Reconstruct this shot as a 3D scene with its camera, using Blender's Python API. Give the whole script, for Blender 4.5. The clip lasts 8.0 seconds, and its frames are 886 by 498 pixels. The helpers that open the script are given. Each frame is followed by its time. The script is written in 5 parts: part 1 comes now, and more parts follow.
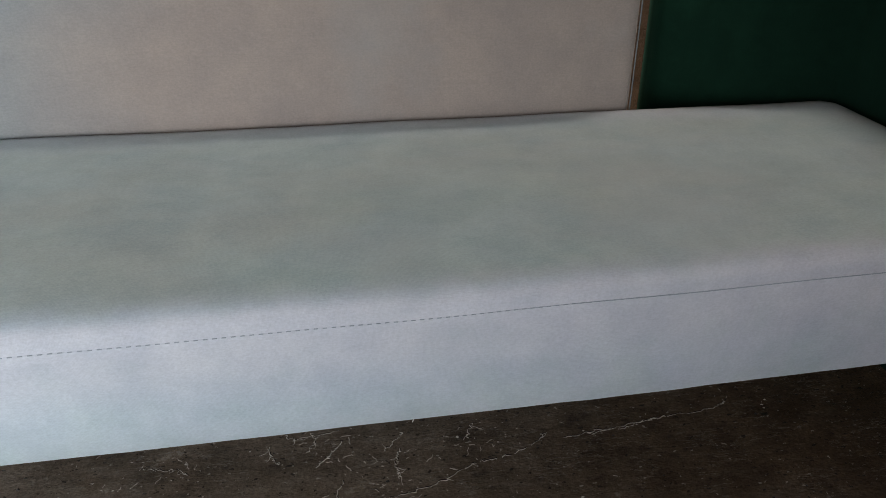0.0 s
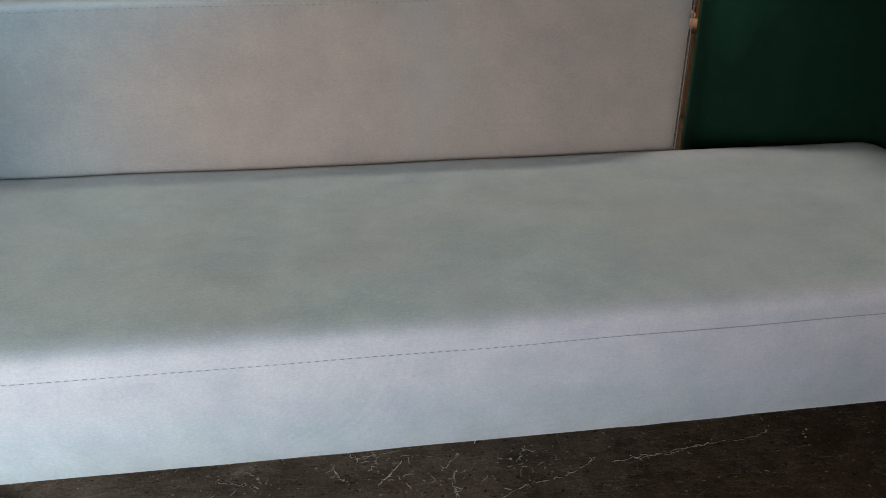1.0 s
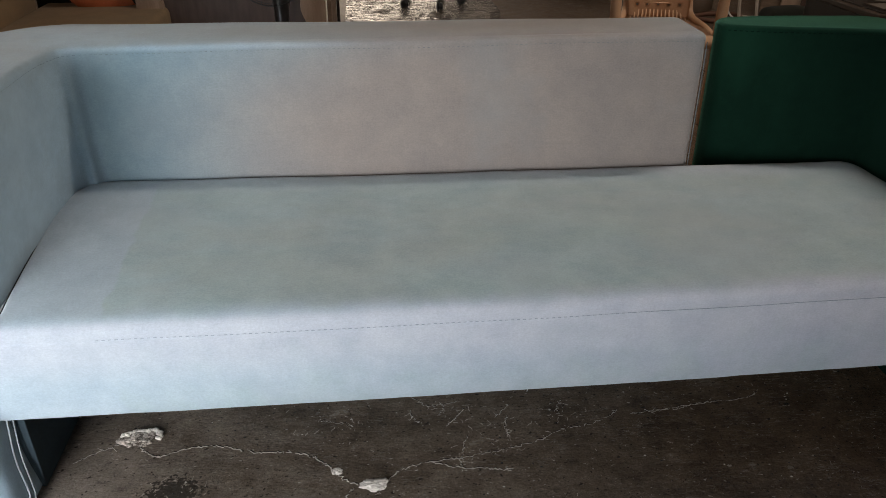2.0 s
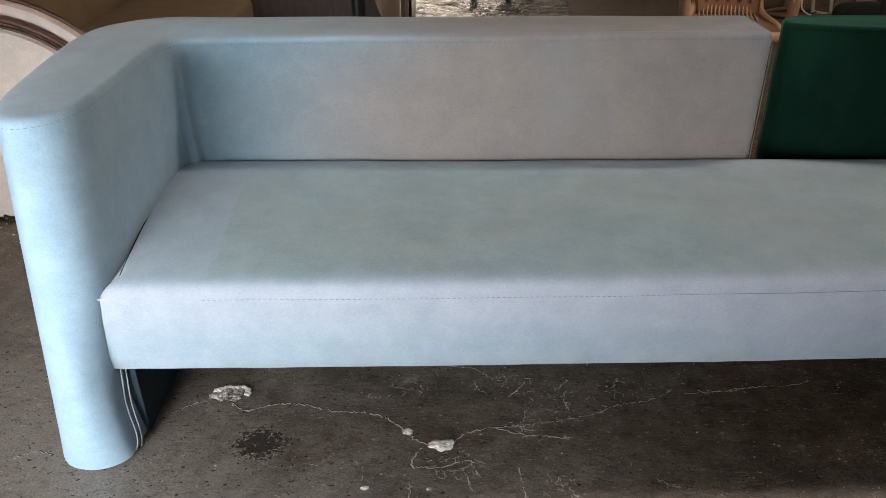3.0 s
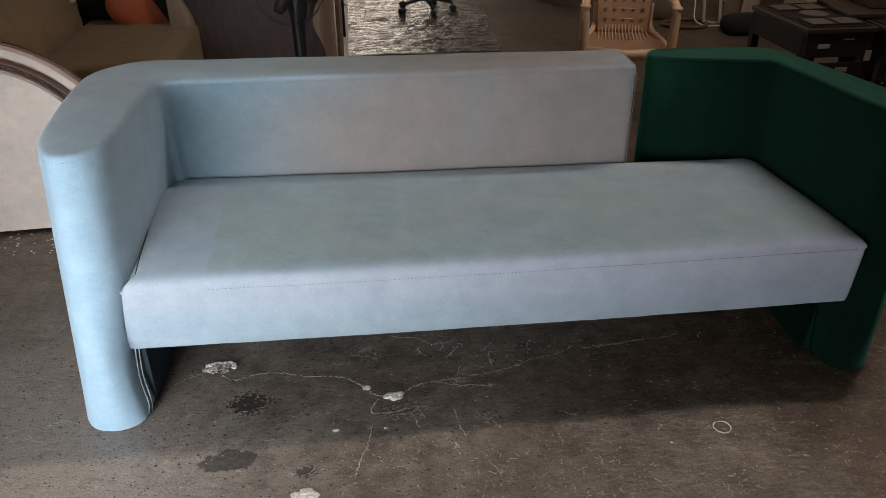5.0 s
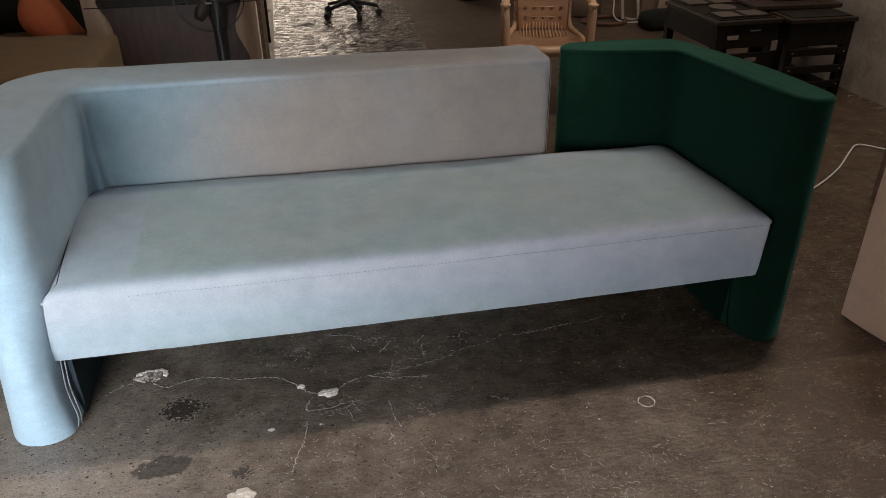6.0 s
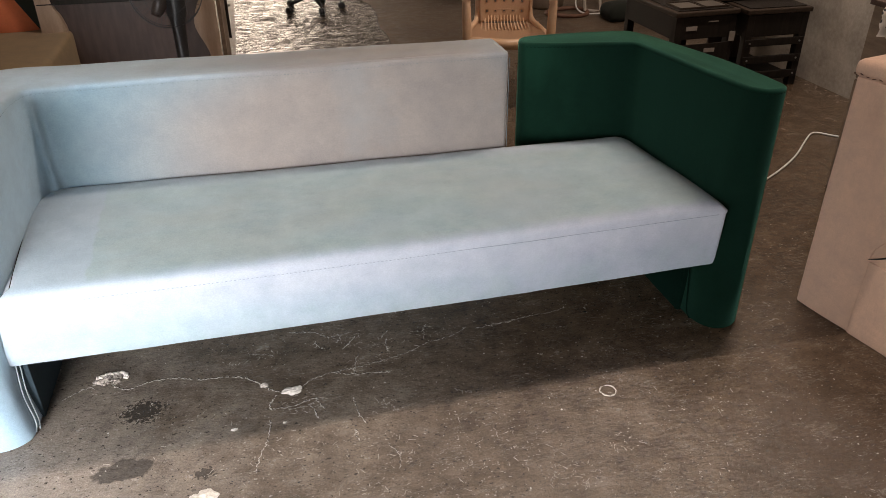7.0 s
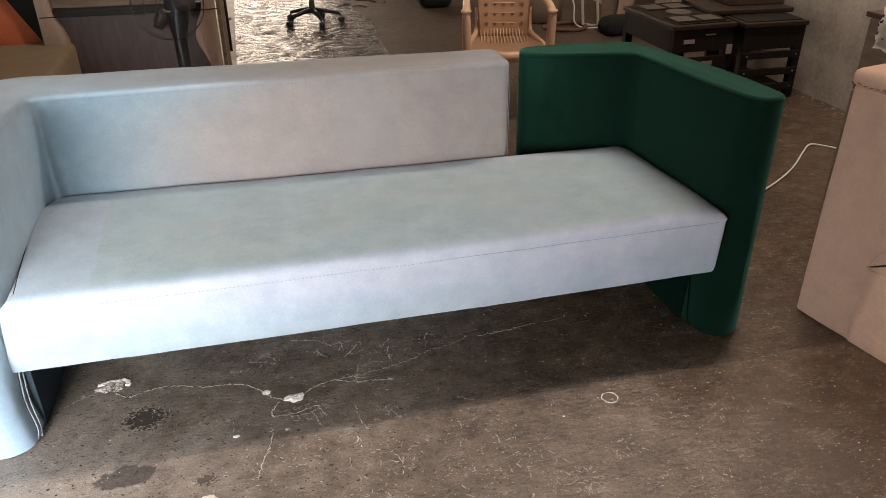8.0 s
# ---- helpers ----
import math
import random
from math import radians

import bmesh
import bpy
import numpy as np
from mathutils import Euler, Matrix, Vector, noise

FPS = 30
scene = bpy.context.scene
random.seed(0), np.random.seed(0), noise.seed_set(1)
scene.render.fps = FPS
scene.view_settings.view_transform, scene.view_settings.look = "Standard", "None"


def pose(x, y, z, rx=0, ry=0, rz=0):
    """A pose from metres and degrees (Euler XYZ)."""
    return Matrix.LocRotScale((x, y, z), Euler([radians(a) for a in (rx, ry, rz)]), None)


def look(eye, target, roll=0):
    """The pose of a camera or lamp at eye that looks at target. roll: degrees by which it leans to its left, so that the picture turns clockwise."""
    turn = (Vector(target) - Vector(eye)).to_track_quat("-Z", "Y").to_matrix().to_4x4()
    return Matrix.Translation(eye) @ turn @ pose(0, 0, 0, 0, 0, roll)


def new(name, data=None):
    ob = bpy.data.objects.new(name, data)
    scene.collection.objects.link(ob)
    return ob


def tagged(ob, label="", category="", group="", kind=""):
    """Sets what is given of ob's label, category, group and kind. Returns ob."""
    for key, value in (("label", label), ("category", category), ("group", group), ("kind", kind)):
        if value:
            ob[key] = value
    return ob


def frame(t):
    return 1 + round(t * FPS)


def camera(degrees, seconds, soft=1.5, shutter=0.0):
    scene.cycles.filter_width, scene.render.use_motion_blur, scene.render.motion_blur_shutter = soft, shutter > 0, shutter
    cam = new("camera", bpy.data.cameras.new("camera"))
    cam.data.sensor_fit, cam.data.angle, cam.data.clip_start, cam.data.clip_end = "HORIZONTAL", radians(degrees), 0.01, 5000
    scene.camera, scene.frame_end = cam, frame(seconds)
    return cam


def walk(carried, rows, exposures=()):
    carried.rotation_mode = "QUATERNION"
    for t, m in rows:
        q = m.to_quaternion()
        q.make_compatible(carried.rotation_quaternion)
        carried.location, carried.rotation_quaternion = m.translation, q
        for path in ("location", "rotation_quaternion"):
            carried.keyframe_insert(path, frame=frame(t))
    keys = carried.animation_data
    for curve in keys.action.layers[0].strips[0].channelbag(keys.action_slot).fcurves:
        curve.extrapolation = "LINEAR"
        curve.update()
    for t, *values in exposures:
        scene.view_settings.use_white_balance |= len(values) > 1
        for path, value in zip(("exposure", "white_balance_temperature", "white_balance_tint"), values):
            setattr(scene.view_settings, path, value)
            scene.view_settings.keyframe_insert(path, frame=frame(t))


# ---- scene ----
FOV = 61.16
ROWS = [
    (0, look((0.968, -0.833, 1.012), (1.258, 0.880, 0.022), 0.05)),
    (0.3, look((0.945, -0.830, 1.048), (1.217, 0.884, 0.055), -0.15)),
    (0.6, look((0.933, -0.854, 1.065), (1.172, 0.881, 0.098), -0.41)),
    (1, look((0.903, -0.899, 1.074), (1.120, 0.855, 0.138), -0.54)),
    (1.2, look((0.883, -0.958, 1.129), (1.067, 0.786, 0.166), -0.75)),
    (1.5, look((0.833, -1.061, 1.176), (1.021, 0.680, 0.210), -0.51)),
    (1.7, look((0.789, -1.140, 1.218), (0.994, 0.603, 0.257), 0.11)),
    (2.8, look((0.728, -1.319, 1.318), (0.765, 0.412, 0.316), -0.43)),
    (3, look((0.713, -1.351, 1.313), (0.739, 0.388, 0.326), -0.41)),
    (3.5, look((0.696, -1.389, 1.340), (0.732, 0.334, 0.326), -0.17)),
    (4, look((0.697, -1.415, 1.342), (0.767, 0.311, 0.335), 0.05)),
    (4.2, look((0.674, -1.492, 1.401), (0.777, 0.228, 0.386), 0.13)),
    (5.3, look((0.691, -1.848, 1.552), (0.923, -0.122, 0.568), -0.42)),
    (5.5, look((0.701, -1.854, 1.547), (0.968, -0.133, 0.565), -0.57)),
    (6, look((0.722, -1.862, 1.540), (1.065, -0.153, 0.558), -0.56)),
    (6.5, look((0.746, -1.865, 1.543), (1.150, -0.181, 0.544), -0.57)),
    (7, look((0.755, -1.870, 1.547), (1.169, -0.187, 0.548), -0.51)),
    (7.5, look((0.745, -1.881, 1.538), (1.169, -0.192, 0.555), -0.59)),
    (8, look((0.736, -1.888, 1.532), (1.161, -0.188, 0.568), -0.40)),
]
EXPOSURES = [(0.0, -0.31, 7300, 15), (0.6, -0.20, 7400, 15.5), (1.7, -0.19, 7250, 14.5), (2.8, -0.10, 6900, 13), (3.5, -0.12, 6800, 14), (4.2, -0.43, 6650, 12), (5.5, -0.35, 6850, 12.5), (6.3, -0.19, 7100, 14.5), (7.0, 0.53, 7250, 16), (8.0, 0.53, 7200, 17)]
cam = camera(FOV, 8.0, soft=0.8)
walk(cam, ROWS, EXPOSURES)

# ---------------------------------------------------------------- light
world = bpy.data.worlds.new("sky")
scene.world = world
world.use_nodes = True
wn = world.node_tree
sky = wn.nodes.new("ShaderNodeTexSky")
sky.sky_type, sky.sun_disc = "NISHITA", False
sky.sun_elevation, sky.sun_rotation = radians(55), radians(200)
wn.links.new(sky.outputs[0], wn.nodes["Background"].inputs[0])
wn.nodes["Background"].inputs[1].default_value = 0.1


def area(name, m, w, h, power, colour):
    la = bpy.data.lights.new(name, "AREA")
    la.shape, la.size, la.size_y, la.energy, la.color = "RECTANGLE", w, h, power, colour
    ob = new(name, la)
    ob.matrix_world = m
    return ob


# the open shutter in the left wall, the open door at the back, the gate behind the camera; two overhead lamps are
# added, a narrow one beside an unseen beam and one behind the sofa
shutter = area("shutter_daylight", look((-1.12, -2.4, 0.86), (-0.50, -0.1, 0.40)), 2.0, 1.4, 57, (0.80, 0.905, 1.0))
shutter.data.spread = radians(98)
# narrow lamp added to draw the straight shade edge on the floor
area("floor_edge_lamp", pose(1.25, -0.70, 4.55), 3.1, 0.008, 58, (1.0, 0.97, 0.91))
# overhead fill added to brighten seat, tables and wall; no such opening is known
area("overhead_fill", pose(3.3, 1.55, 4.55), 1.6, 0.26, 86, (1.0, 0.94, 0.87))
area("door_daylight", look((0.9, 9.3, 1.5), (0.9, 4, 0.3)), 1.8, 2.6, 62, (1.0, 0.85, 0.68))
area("gate_daylight", look((1.5, -6.9, 1.6), (1.5, 0, 0.6)), 4.0, 2.8, 2, (1.0, 0.95, 0.88))


# ---------------------------------------------------------------- materials
def material(name):
    m = bpy.data.materials.new(name)
    m.use_nodes = True
    nt = m.node_tree
    return m, nt, nt.nodes["Principled BSDF"]


def node(nt, kind, **inputs):
    n = nt.nodes.new(kind)
    for k, v in inputs.items():
        n.inputs[k.replace("_", " ")].default_value = v
    return n


def ramp(nt, src, a, b, lo, hi):
    r = nt.nodes.new("ShaderNodeMapRange")
    r.inputs["From Min"].default_value, r.inputs["From Max"].default_value = lo, hi
    nt.links.new(src, r.inputs["Value"])
    mx = nt.nodes.new("ShaderNodeMix")
    mx.data_type = "RGBA"
    mx.inputs[6].default_value, mx.inputs[7].default_value = (*a, 1), (*b, 1)
    nt.links.new(r.outputs[0], mx.inputs[0])
    return mx.outputs[2], r.outputs[0]


def blend(nt, fac, a, b, mode="MIX"):
    mx = nt.nodes.new("ShaderNodeMix")
    mx.data_type, mx.blend_type = "RGBA", mode
    for sock, v in ((0, fac), (6, a), (7, b)):
        if isinstance(v, (int, float)):
            mx.inputs[sock].default_value = v
        elif isinstance(v, tuple):
            mx.inputs[sock].default_value = (*v, 1)
        else:
            nt.links.new(v, mx.inputs[sock])
    return mx.outputs[2]


def math_node(nt, op, a, b=0.0, clamp=False):
    n = nt.nodes.new("ShaderNodeMath")
    n.operation, n.use_clamp = op, clamp
    for i, v in enumerate((a, b)):
        if isinstance(v, (int, float)):
            n.inputs[i].default_value = v
        else:
            nt.links.new(v, n.inputs[i])
    return n.outputs[0]


def coords(nt, scale=(1, 1, 1)):
    tc = nt.nodes.new("ShaderNodeTexCoord")
    mp = nt.nodes.new("ShaderNodeMapping")
    mp.inputs["Scale"].default_value = scale
    nt.links.new(tc.outputs["Object"], mp.inputs[0])
    return mp.outputs[0]


def noise_tex(nt, vec, scale, detail=4.0, rough=0.55):
    n = node(nt, "ShaderNodeTexNoise", Scale=scale, Detail=detail, Roughness=rough)
    nt.links.new(vec, n.inputs["Vector"])
    return n.outputs["Fac"]


def bump(nt, bsdf, height, strength, distance):
    b = nt.nodes.new("ShaderNodeBump")
    b.inputs["Strength"].default_value, b.inputs["Distance"].default_value = strength, distance
    nt.links.new(height, b.inputs["Height"])
    nt.links.new(b.outputs[0], bsdf.inputs["Normal"])


def plain(name, dark, light, rough=0.6, metal=0.0, scale=6.0, fine=120.0, relief=0.2, stretch=(1, 1, 1), spec=0.5):
    """A worn surface: colour drifting between two tones at a large and a fine scale, with a fine relief."""
    m, nt, b = material(name)
    v = coords(nt, stretch)
    big, small = noise_tex(nt, v, scale), noise_tex(nt, v, fine, 3.0)
    f = math_node(nt, "ADD", math_node(nt, "MULTIPLY", big, 0.7), math_node(nt, "MULTIPLY", small, 0.3))
    c, _ = ramp(nt, f, dark, light, 0.35, 0.65)
    nt.links.new(c, b.inputs["Base Color"])
    b.inputs["Metallic"].default_value = metal
    b.inputs["Specular IOR Level"].default_value = spec
    r = nt.nodes.new("ShaderNodeMapRange")
    r.inputs["To Min"].default_value, r.inputs["To Max"].default_value = max(rough - 0.1, 0.03), min(rough + 0.1, 1)
    nt.links.new(big, r.inputs["Value"])
    nt.links.new(r.outputs[0], b.inputs["Roughness"])
    bump(nt, b, small, relief, 0.003)
    return m


def weave(nt, v, count):
    """Threads crossing at right angles, as a height."""
    out = []
    for axis in ("X", "Y", "Z"):
        w = nt.nodes.new("ShaderNodeTexWave")
        w.bands_direction = axis
        w.inputs["Scale"].default_value, w.inputs["Distortion"].default_value = count, 1.2
        w.inputs["Detail"].default_value = 2.0
        nt.links.new(v, w.inputs["Vector"])
        out.append(w.outputs["Fac"])
    return math_node(nt, "MULTIPLY", math_node(nt, "ADD", out[0], math_node(nt, "ADD", out[1], out[2])), 0.33)


def fabric(name, base, worn, grime, sheen=0.3, worn_at=None, worn_size=(1, 1, 1), sat_on=False, sheen_tint=(1, 1, 1), spec=0.15, nap=1.0, crushed_lit=None):
    """Brushed upholstery velvet: thread relief, brush marks, soft stains, and one worn patch where people lean or sit."""
    m, nt, b = material(name)
    v = coords(nt)
    stain, brush, fine = noise_tex(nt, v, 3.2, 5.0), noise_tex(nt, coords(nt, (3, 9, 9)), 7.0, 4.0), noise_tex(nt, v, 260.0, 2.0)
    c, _ = ramp(nt, brush, tuple(x * (1 - 0.035 * nap) for x in base), tuple(min(x * (1 + 0.03 * nap), 1) for x in base), 0.3, 0.7)
    if worn_at:
        # the whole back face is toned darker, as if less light reached it
        tb_ = nt.nodes.new("ShaderNodeTexCoord")
        sb = nt.nodes.new("ShaderNodeSeparateXYZ")
        nt.links.new(tb_.outputs["Object"], sb.inputs[0])
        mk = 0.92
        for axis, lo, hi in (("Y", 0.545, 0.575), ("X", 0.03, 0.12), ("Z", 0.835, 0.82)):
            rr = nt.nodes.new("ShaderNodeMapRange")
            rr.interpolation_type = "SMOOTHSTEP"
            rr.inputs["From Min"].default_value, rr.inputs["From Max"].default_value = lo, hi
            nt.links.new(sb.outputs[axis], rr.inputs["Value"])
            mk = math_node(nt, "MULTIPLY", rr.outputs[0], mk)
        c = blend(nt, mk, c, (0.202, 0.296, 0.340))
        tc = nt.nodes.new("ShaderNodeTexCoord")
        mp = nt.nodes.new("ShaderNodeMapping")
        mp.vector_type = "TEXTURE"
        mp.inputs["Location"].default_value, mp.inputs["Scale"].default_value = worn_at, worn_size
        nt.links.new(tc.outputs["Object"], mp.inputs[0])
        ln = nt.nodes.new("ShaderNodeVectorMath")
        ln.operation = "LENGTH"
        nt.links.new(mp.outputs[0], ln.inputs[0])
        d = math_node(nt, "ADD", ln.outputs["Value"], math_node(nt, "MULTIPLY", math_node(nt, "SUBTRACT", stain, 0.5), 0.2))
        r = nt.nodes.new("ShaderNodeMapRange")
        r.interpolation_type = "SMOOTHSTEP"
        r.inputs["From Min"].default_value, r.inputs["From Max"].default_value = 1.2, 0.45
        nt.links.new(d, r.inputs["Value"])
        c = blend(nt, r.outputs[0], c, worn)
    if sat_on:
        # a greyed rectangle with a clear edge beside the arm and along the lip
        tc = nt.nodes.new("ShaderNodeTexCoord")
        sp = nt.nodes.new("ShaderNodeSeparateXYZ")
        nt.links.new(tc.outputs["Object"], sp.inputs[0])
        wob = math_node(nt, "MULTIPLY", math_node(nt, "SUBTRACT", noise_tex(nt, v, 14.0, 4.0), 0.5), 0.05)
        mask = 0.85
        for axis, lo, hi in (("X", 0.222, 0.236), ("Y", 0.004, 0.062), ("Y", 0.60, 0.46), ("X", 2.4, 2.1)):
            r = nt.nodes.new("ShaderNodeMapRange")
            r.interpolation_type = "SMOOTHSTEP"
            r.inputs["From Min"].default_value, r.inputs["From Max"].default_value = lo, hi
            nt.links.new(math_node(nt, "ADD", sp.outputs[axis], wob), r.inputs["Value"])
            mask = math_node(nt, "MULTIPLY", r.outputs[0], mask)
        # bluer beside the arm, lavender-grey towards the other end
        lav, _ = ramp(nt, sp.outputs["X"], (0.390, 0.485, 0.555), (0.455, 0.475, 0.565), 0.2, 1.7)
        c = blend(nt, 0.8, c, lav)
        # front face paled in the colour, for light that reaches it too weakly
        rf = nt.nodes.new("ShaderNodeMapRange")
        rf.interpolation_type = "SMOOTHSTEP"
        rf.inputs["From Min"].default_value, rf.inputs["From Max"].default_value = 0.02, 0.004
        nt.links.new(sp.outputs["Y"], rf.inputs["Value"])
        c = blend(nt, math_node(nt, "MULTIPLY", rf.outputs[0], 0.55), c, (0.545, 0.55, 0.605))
        c = blend(nt, mask, c, worn)
        mott = noise_tex(nt, coords(nt, (1, 2.2, 1)), 5.0, 7.0, 0.65)
        _, sm = ramp(nt, mott, (0, 0, 0), (1, 1, 1), 0.47, 0.6)
        c = blend(nt, math_node(nt, "MULTIPLY", math_node(nt, "MULTIPLY", sm, mask), 0.5), c, (0.265, 0.375, 0.415))
        # drifts of beige and of faded sea green
        for seed, scale, tone, k in ((3.0, 2.6, (0.41, 0.405, 0.36), 0.36), (11.0, 3.4, (0.37, 0.465, 0.44), 0.35)):
            off = nt.nodes.new("ShaderNodeVectorMath")
            off.operation = "ADD"
            off.inputs[1].default_value = (seed, seed * 2, 0)
            nt.links.new(coords(nt, (1, 1.8, 1)), off.inputs[0])
            _, dr = ramp(nt, noise_tex(nt, off.outputs[0], scale, 6.0, 0.6), (0, 0, 0), (1, 1, 1), 0.44, 0.64)
            c = blend(nt, math_node(nt, "MULTIPLY", math_node(nt, "MULTIPLY", dr, mask), k), c, tone)
    mot2 = noise_tex(nt, v, 11.0, 6.0, 0.65)
    tone, _ = ramp(nt, mot2, (0.89, 0.90, 0.92), (1.10, 1.085, 1.06), 0.3, 0.7)
    c = blend(nt, 1.0, c, tone, "MULTIPLY")
    # slubs in the weave: thin streaks along each thread direction
    for stretch in ((1, 14, 14), (14, 1, 14), (14, 14, 1)):
        slub, _ = ramp(nt, noise_tex(nt, coords(nt, stretch), 34.0, 3.0, 0.6), (1 - 0.022 * nap, 1 - 0.02 * nap, 1 - 0.018 * nap), (1 + 0.022 * nap, 1 + 0.02 * nap, 1 + 0.018 * nap), 0.33, 0.67)
        c = blend(nt, 1.0, c, slub, "MULTIPLY")
    grain, _ = ramp(nt, noise_tex(nt, coords(nt, (0.6, 1, 1)), 340.0, 2.0), (0.945, 0.945, 0.945), (1.055, 1.055, 1.055), 0.35, 0.65)
    c = blend(nt, 1.0, c, grain, "MULTIPLY")
    _, s = ramp(nt, stain, (0, 0, 0), (1, 1, 1), 0.52, 0.72)
    c = blend(nt, math_node(nt, "MULTIPLY", s, 0.4), c, grime)
    if crushed_lit:
        # pile brushed the other way in drifts, and small crushed flecks
        _, drift = ramp(nt, noise_tex(nt, coords(nt, (1.6, 1.6, 0.7)), 3.1, 5.0, 0.6), (0, 0, 0), (1, 1, 1), 0.42, 0.66)
        _, fleck = ramp(nt, noise_tex(nt, v, 38.0, 5.0, 0.7), (0, 0, 0), (1, 1, 1), 0.5, 0.72)
        # back and top panel painted paler than the arm, for the light on them
        tp = nt.nodes.new("ShaderNodeTexCoord")
        sp = nt.nodes.new("ShaderNodeSeparateXYZ")
        nt.links.new(tp.outputs["Object"], sp.inputs[0])
        _, back = ramp(nt, sp.outputs["X"], (0, 0, 0), (1, 1, 1), 2.03, 1.72)
        _, top = ramp(nt, sp.outputs["Z"], (0, 0, 0), (1, 1, 1), 0.826, 0.834)
        panel = math_node(nt, "ADD", math_node(nt, "MAXIMUM", back, top), 0.12, True)
        drift = math_node(nt, "MULTIPLY", math_node(nt, "ADD", math_node(nt, "MULTIPLY", drift, 0.6), 0.35), panel)
        fleck = math_node(nt, "MULTIPLY", fleck, panel)
        c = blend(nt, drift, c, crushed_lit)
        c = blend(nt, math_node(nt, "MULTIPLY", fleck, 0.35), c, crushed_lit)
    nt.links.new(c, b.inputs["Base Color"])
    b.inputs["Roughness"].default_value = 0.92
    b.inputs["Specular IOR Level"].default_value = spec
    b.inputs["Sheen Tint"].default_value = (*sheen_tint, 1)
    b.inputs["Sheen Weight"].default_value, b.inputs["Sheen Roughness"].default_value = sheen, 0.45
    h = math_node(nt, "ADD", math_node(nt, "MULTIPLY", weave(nt, v, 190.0), 0.3), math_node(nt, "ADD", math_node(nt, "MULTIPLY", fine, 0.7), math_node(nt, "MULTIPLY", brush, 0.35)))
    bump(nt, b, h, 0.2, 0.0018)
    return m


BLUE = (0.38, 0.53, 0.635)
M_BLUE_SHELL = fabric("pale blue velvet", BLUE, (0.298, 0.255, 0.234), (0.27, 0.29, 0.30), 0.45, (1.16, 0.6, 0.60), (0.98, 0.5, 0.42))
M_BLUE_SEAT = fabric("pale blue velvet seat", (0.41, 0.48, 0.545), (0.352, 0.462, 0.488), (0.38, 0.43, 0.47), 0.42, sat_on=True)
M_GREEN = fabric("bottle green velvet", (0.0026, 0.0115, 0.0074), (0.0026, 0.0115, 0.0074), (0.0013, 0.006, 0.004), 1.0, sheen_tint=(0.10, 0.30, 0.215), spec=0.03, nap=3.0, crushed_lit=(0.0075, 0.034, 0.0205))
M_CREAM = fabric("unbleached calico", (0.62, 0.40, 0.295), (0.62, 0.40, 0.295), (0.50, 0.30, 0.21), 0.1)
M_IVORY = fabric("ivory upholstery", (0.88, 0.73, 0.63), (0.88, 0.73, 0.63), (0.76, 0.60, 0.50), 0.1)
M_OLIVE = fabric("olive tan velour", (0.29, 0.205, 0.12), (0.29, 0.205, 0.12), (0.19, 0.13, 0.075), 0.15)
M_ORANGE = fabric("orange cloth", (0.62, 0.18, 0.085), (0.62, 0.18, 0.085), (0.58, 0.15, 0.065), 0.1)
M_DARKCLOTH = fabric("dark green cloth", (0.018, 0.02, 0.016), (0.018, 0.02, 0.016), (0.012, 0.014, 0.012), 0.1)
M_STITCH = plain("grey thread", (0.24, 0.275, 0.31), (0.32, 0.36, 0.40), 0.8)
M_STITCH_DARK = plain("dark grey thread", (0.11, 0.135, 0.155), (0.17, 0.20, 0.22), 0.9, spec=0.1)
M_SHADE_LINE = plain("near-black shade line", (0.014, 0.010, 0.008), (0.022, 0.016, 0.012), 0.95, spec=0.05)
M_STITCH_GREEN = plain("green thread", (0.001, 0.008, 0.005), (0.002, 0.012, 0.008), 0.9, spec=0.05)
M_PIPING = plain("blue piping", (0.40, 0.46, 0.50), (0.52, 0.58, 0.62), 0.7)
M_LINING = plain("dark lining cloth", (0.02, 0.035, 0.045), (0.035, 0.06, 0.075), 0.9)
M_WALNUT = plain("walnut trim", (0.06, 0.022, 0.012), (0.13, 0.05, 0.028), 0.4, stretch=(1, 1, 8))
M_PALEWOOD = plain("pale raw wood", (0.30, 0.205, 0.145), (0.46, 0.335, 0.25), 0.7, scale=4, stretch=(6, 6, 1))
M_SLAT = plain("weathered plank", (0.15, 0.105, 0.075), (0.25, 0.18, 0.13), 0.8, scale=5, stretch=(1, 1, 7), spec=0.2)
M_BROWNBOARD = plain("dark brown board", (0.052, 0.029, 0.022), (0.084, 0.050, 0.040), 0.42, stretch=(6, 1, 1), spec=0.35)
M_BLACKWOOD = plain("black stained wood", (0.009, 0.007, 0.0055), (0.022, 0.016, 0.013), 0.5, stretch=(8, 1, 1), spec=0.2)
M_EDGEWOOD = plain("rubbed dark wood", (0.024, 0.015, 0.010), (0.048, 0.031, 0.022), 0.5, stretch=(8, 1, 1), spec=0.25)
M_TILE = plain("grey slate inlay", (0.07, 0.057, 0.047), (0.115, 0.096, 0.08), 0.4)
M_LABEL = plain("paper sticker", (0.24, 0.205, 0.18), (0.36, 0.31, 0.275), 0.7)
M_BEIGE = plain("beige moulded plastic", (0.57, 0.345, 0.205), (0.68, 0.435, 0.28), 0.42, scale=3)
M_BLACK = plain("black plastic", (0.010, 0.010, 0.011), (0.022, 0.022, 0.024), 0.4)
M_SMOKED = plain("smoked brown plastic", (0.040, 0.027, 0.022), (0.058, 0.041, 0.034), 0.35)
M_STEEL = plain("dull steel", (0.3, 0.3, 0.3), (0.45, 0.45, 0.45), 0.4, metal=0.9)
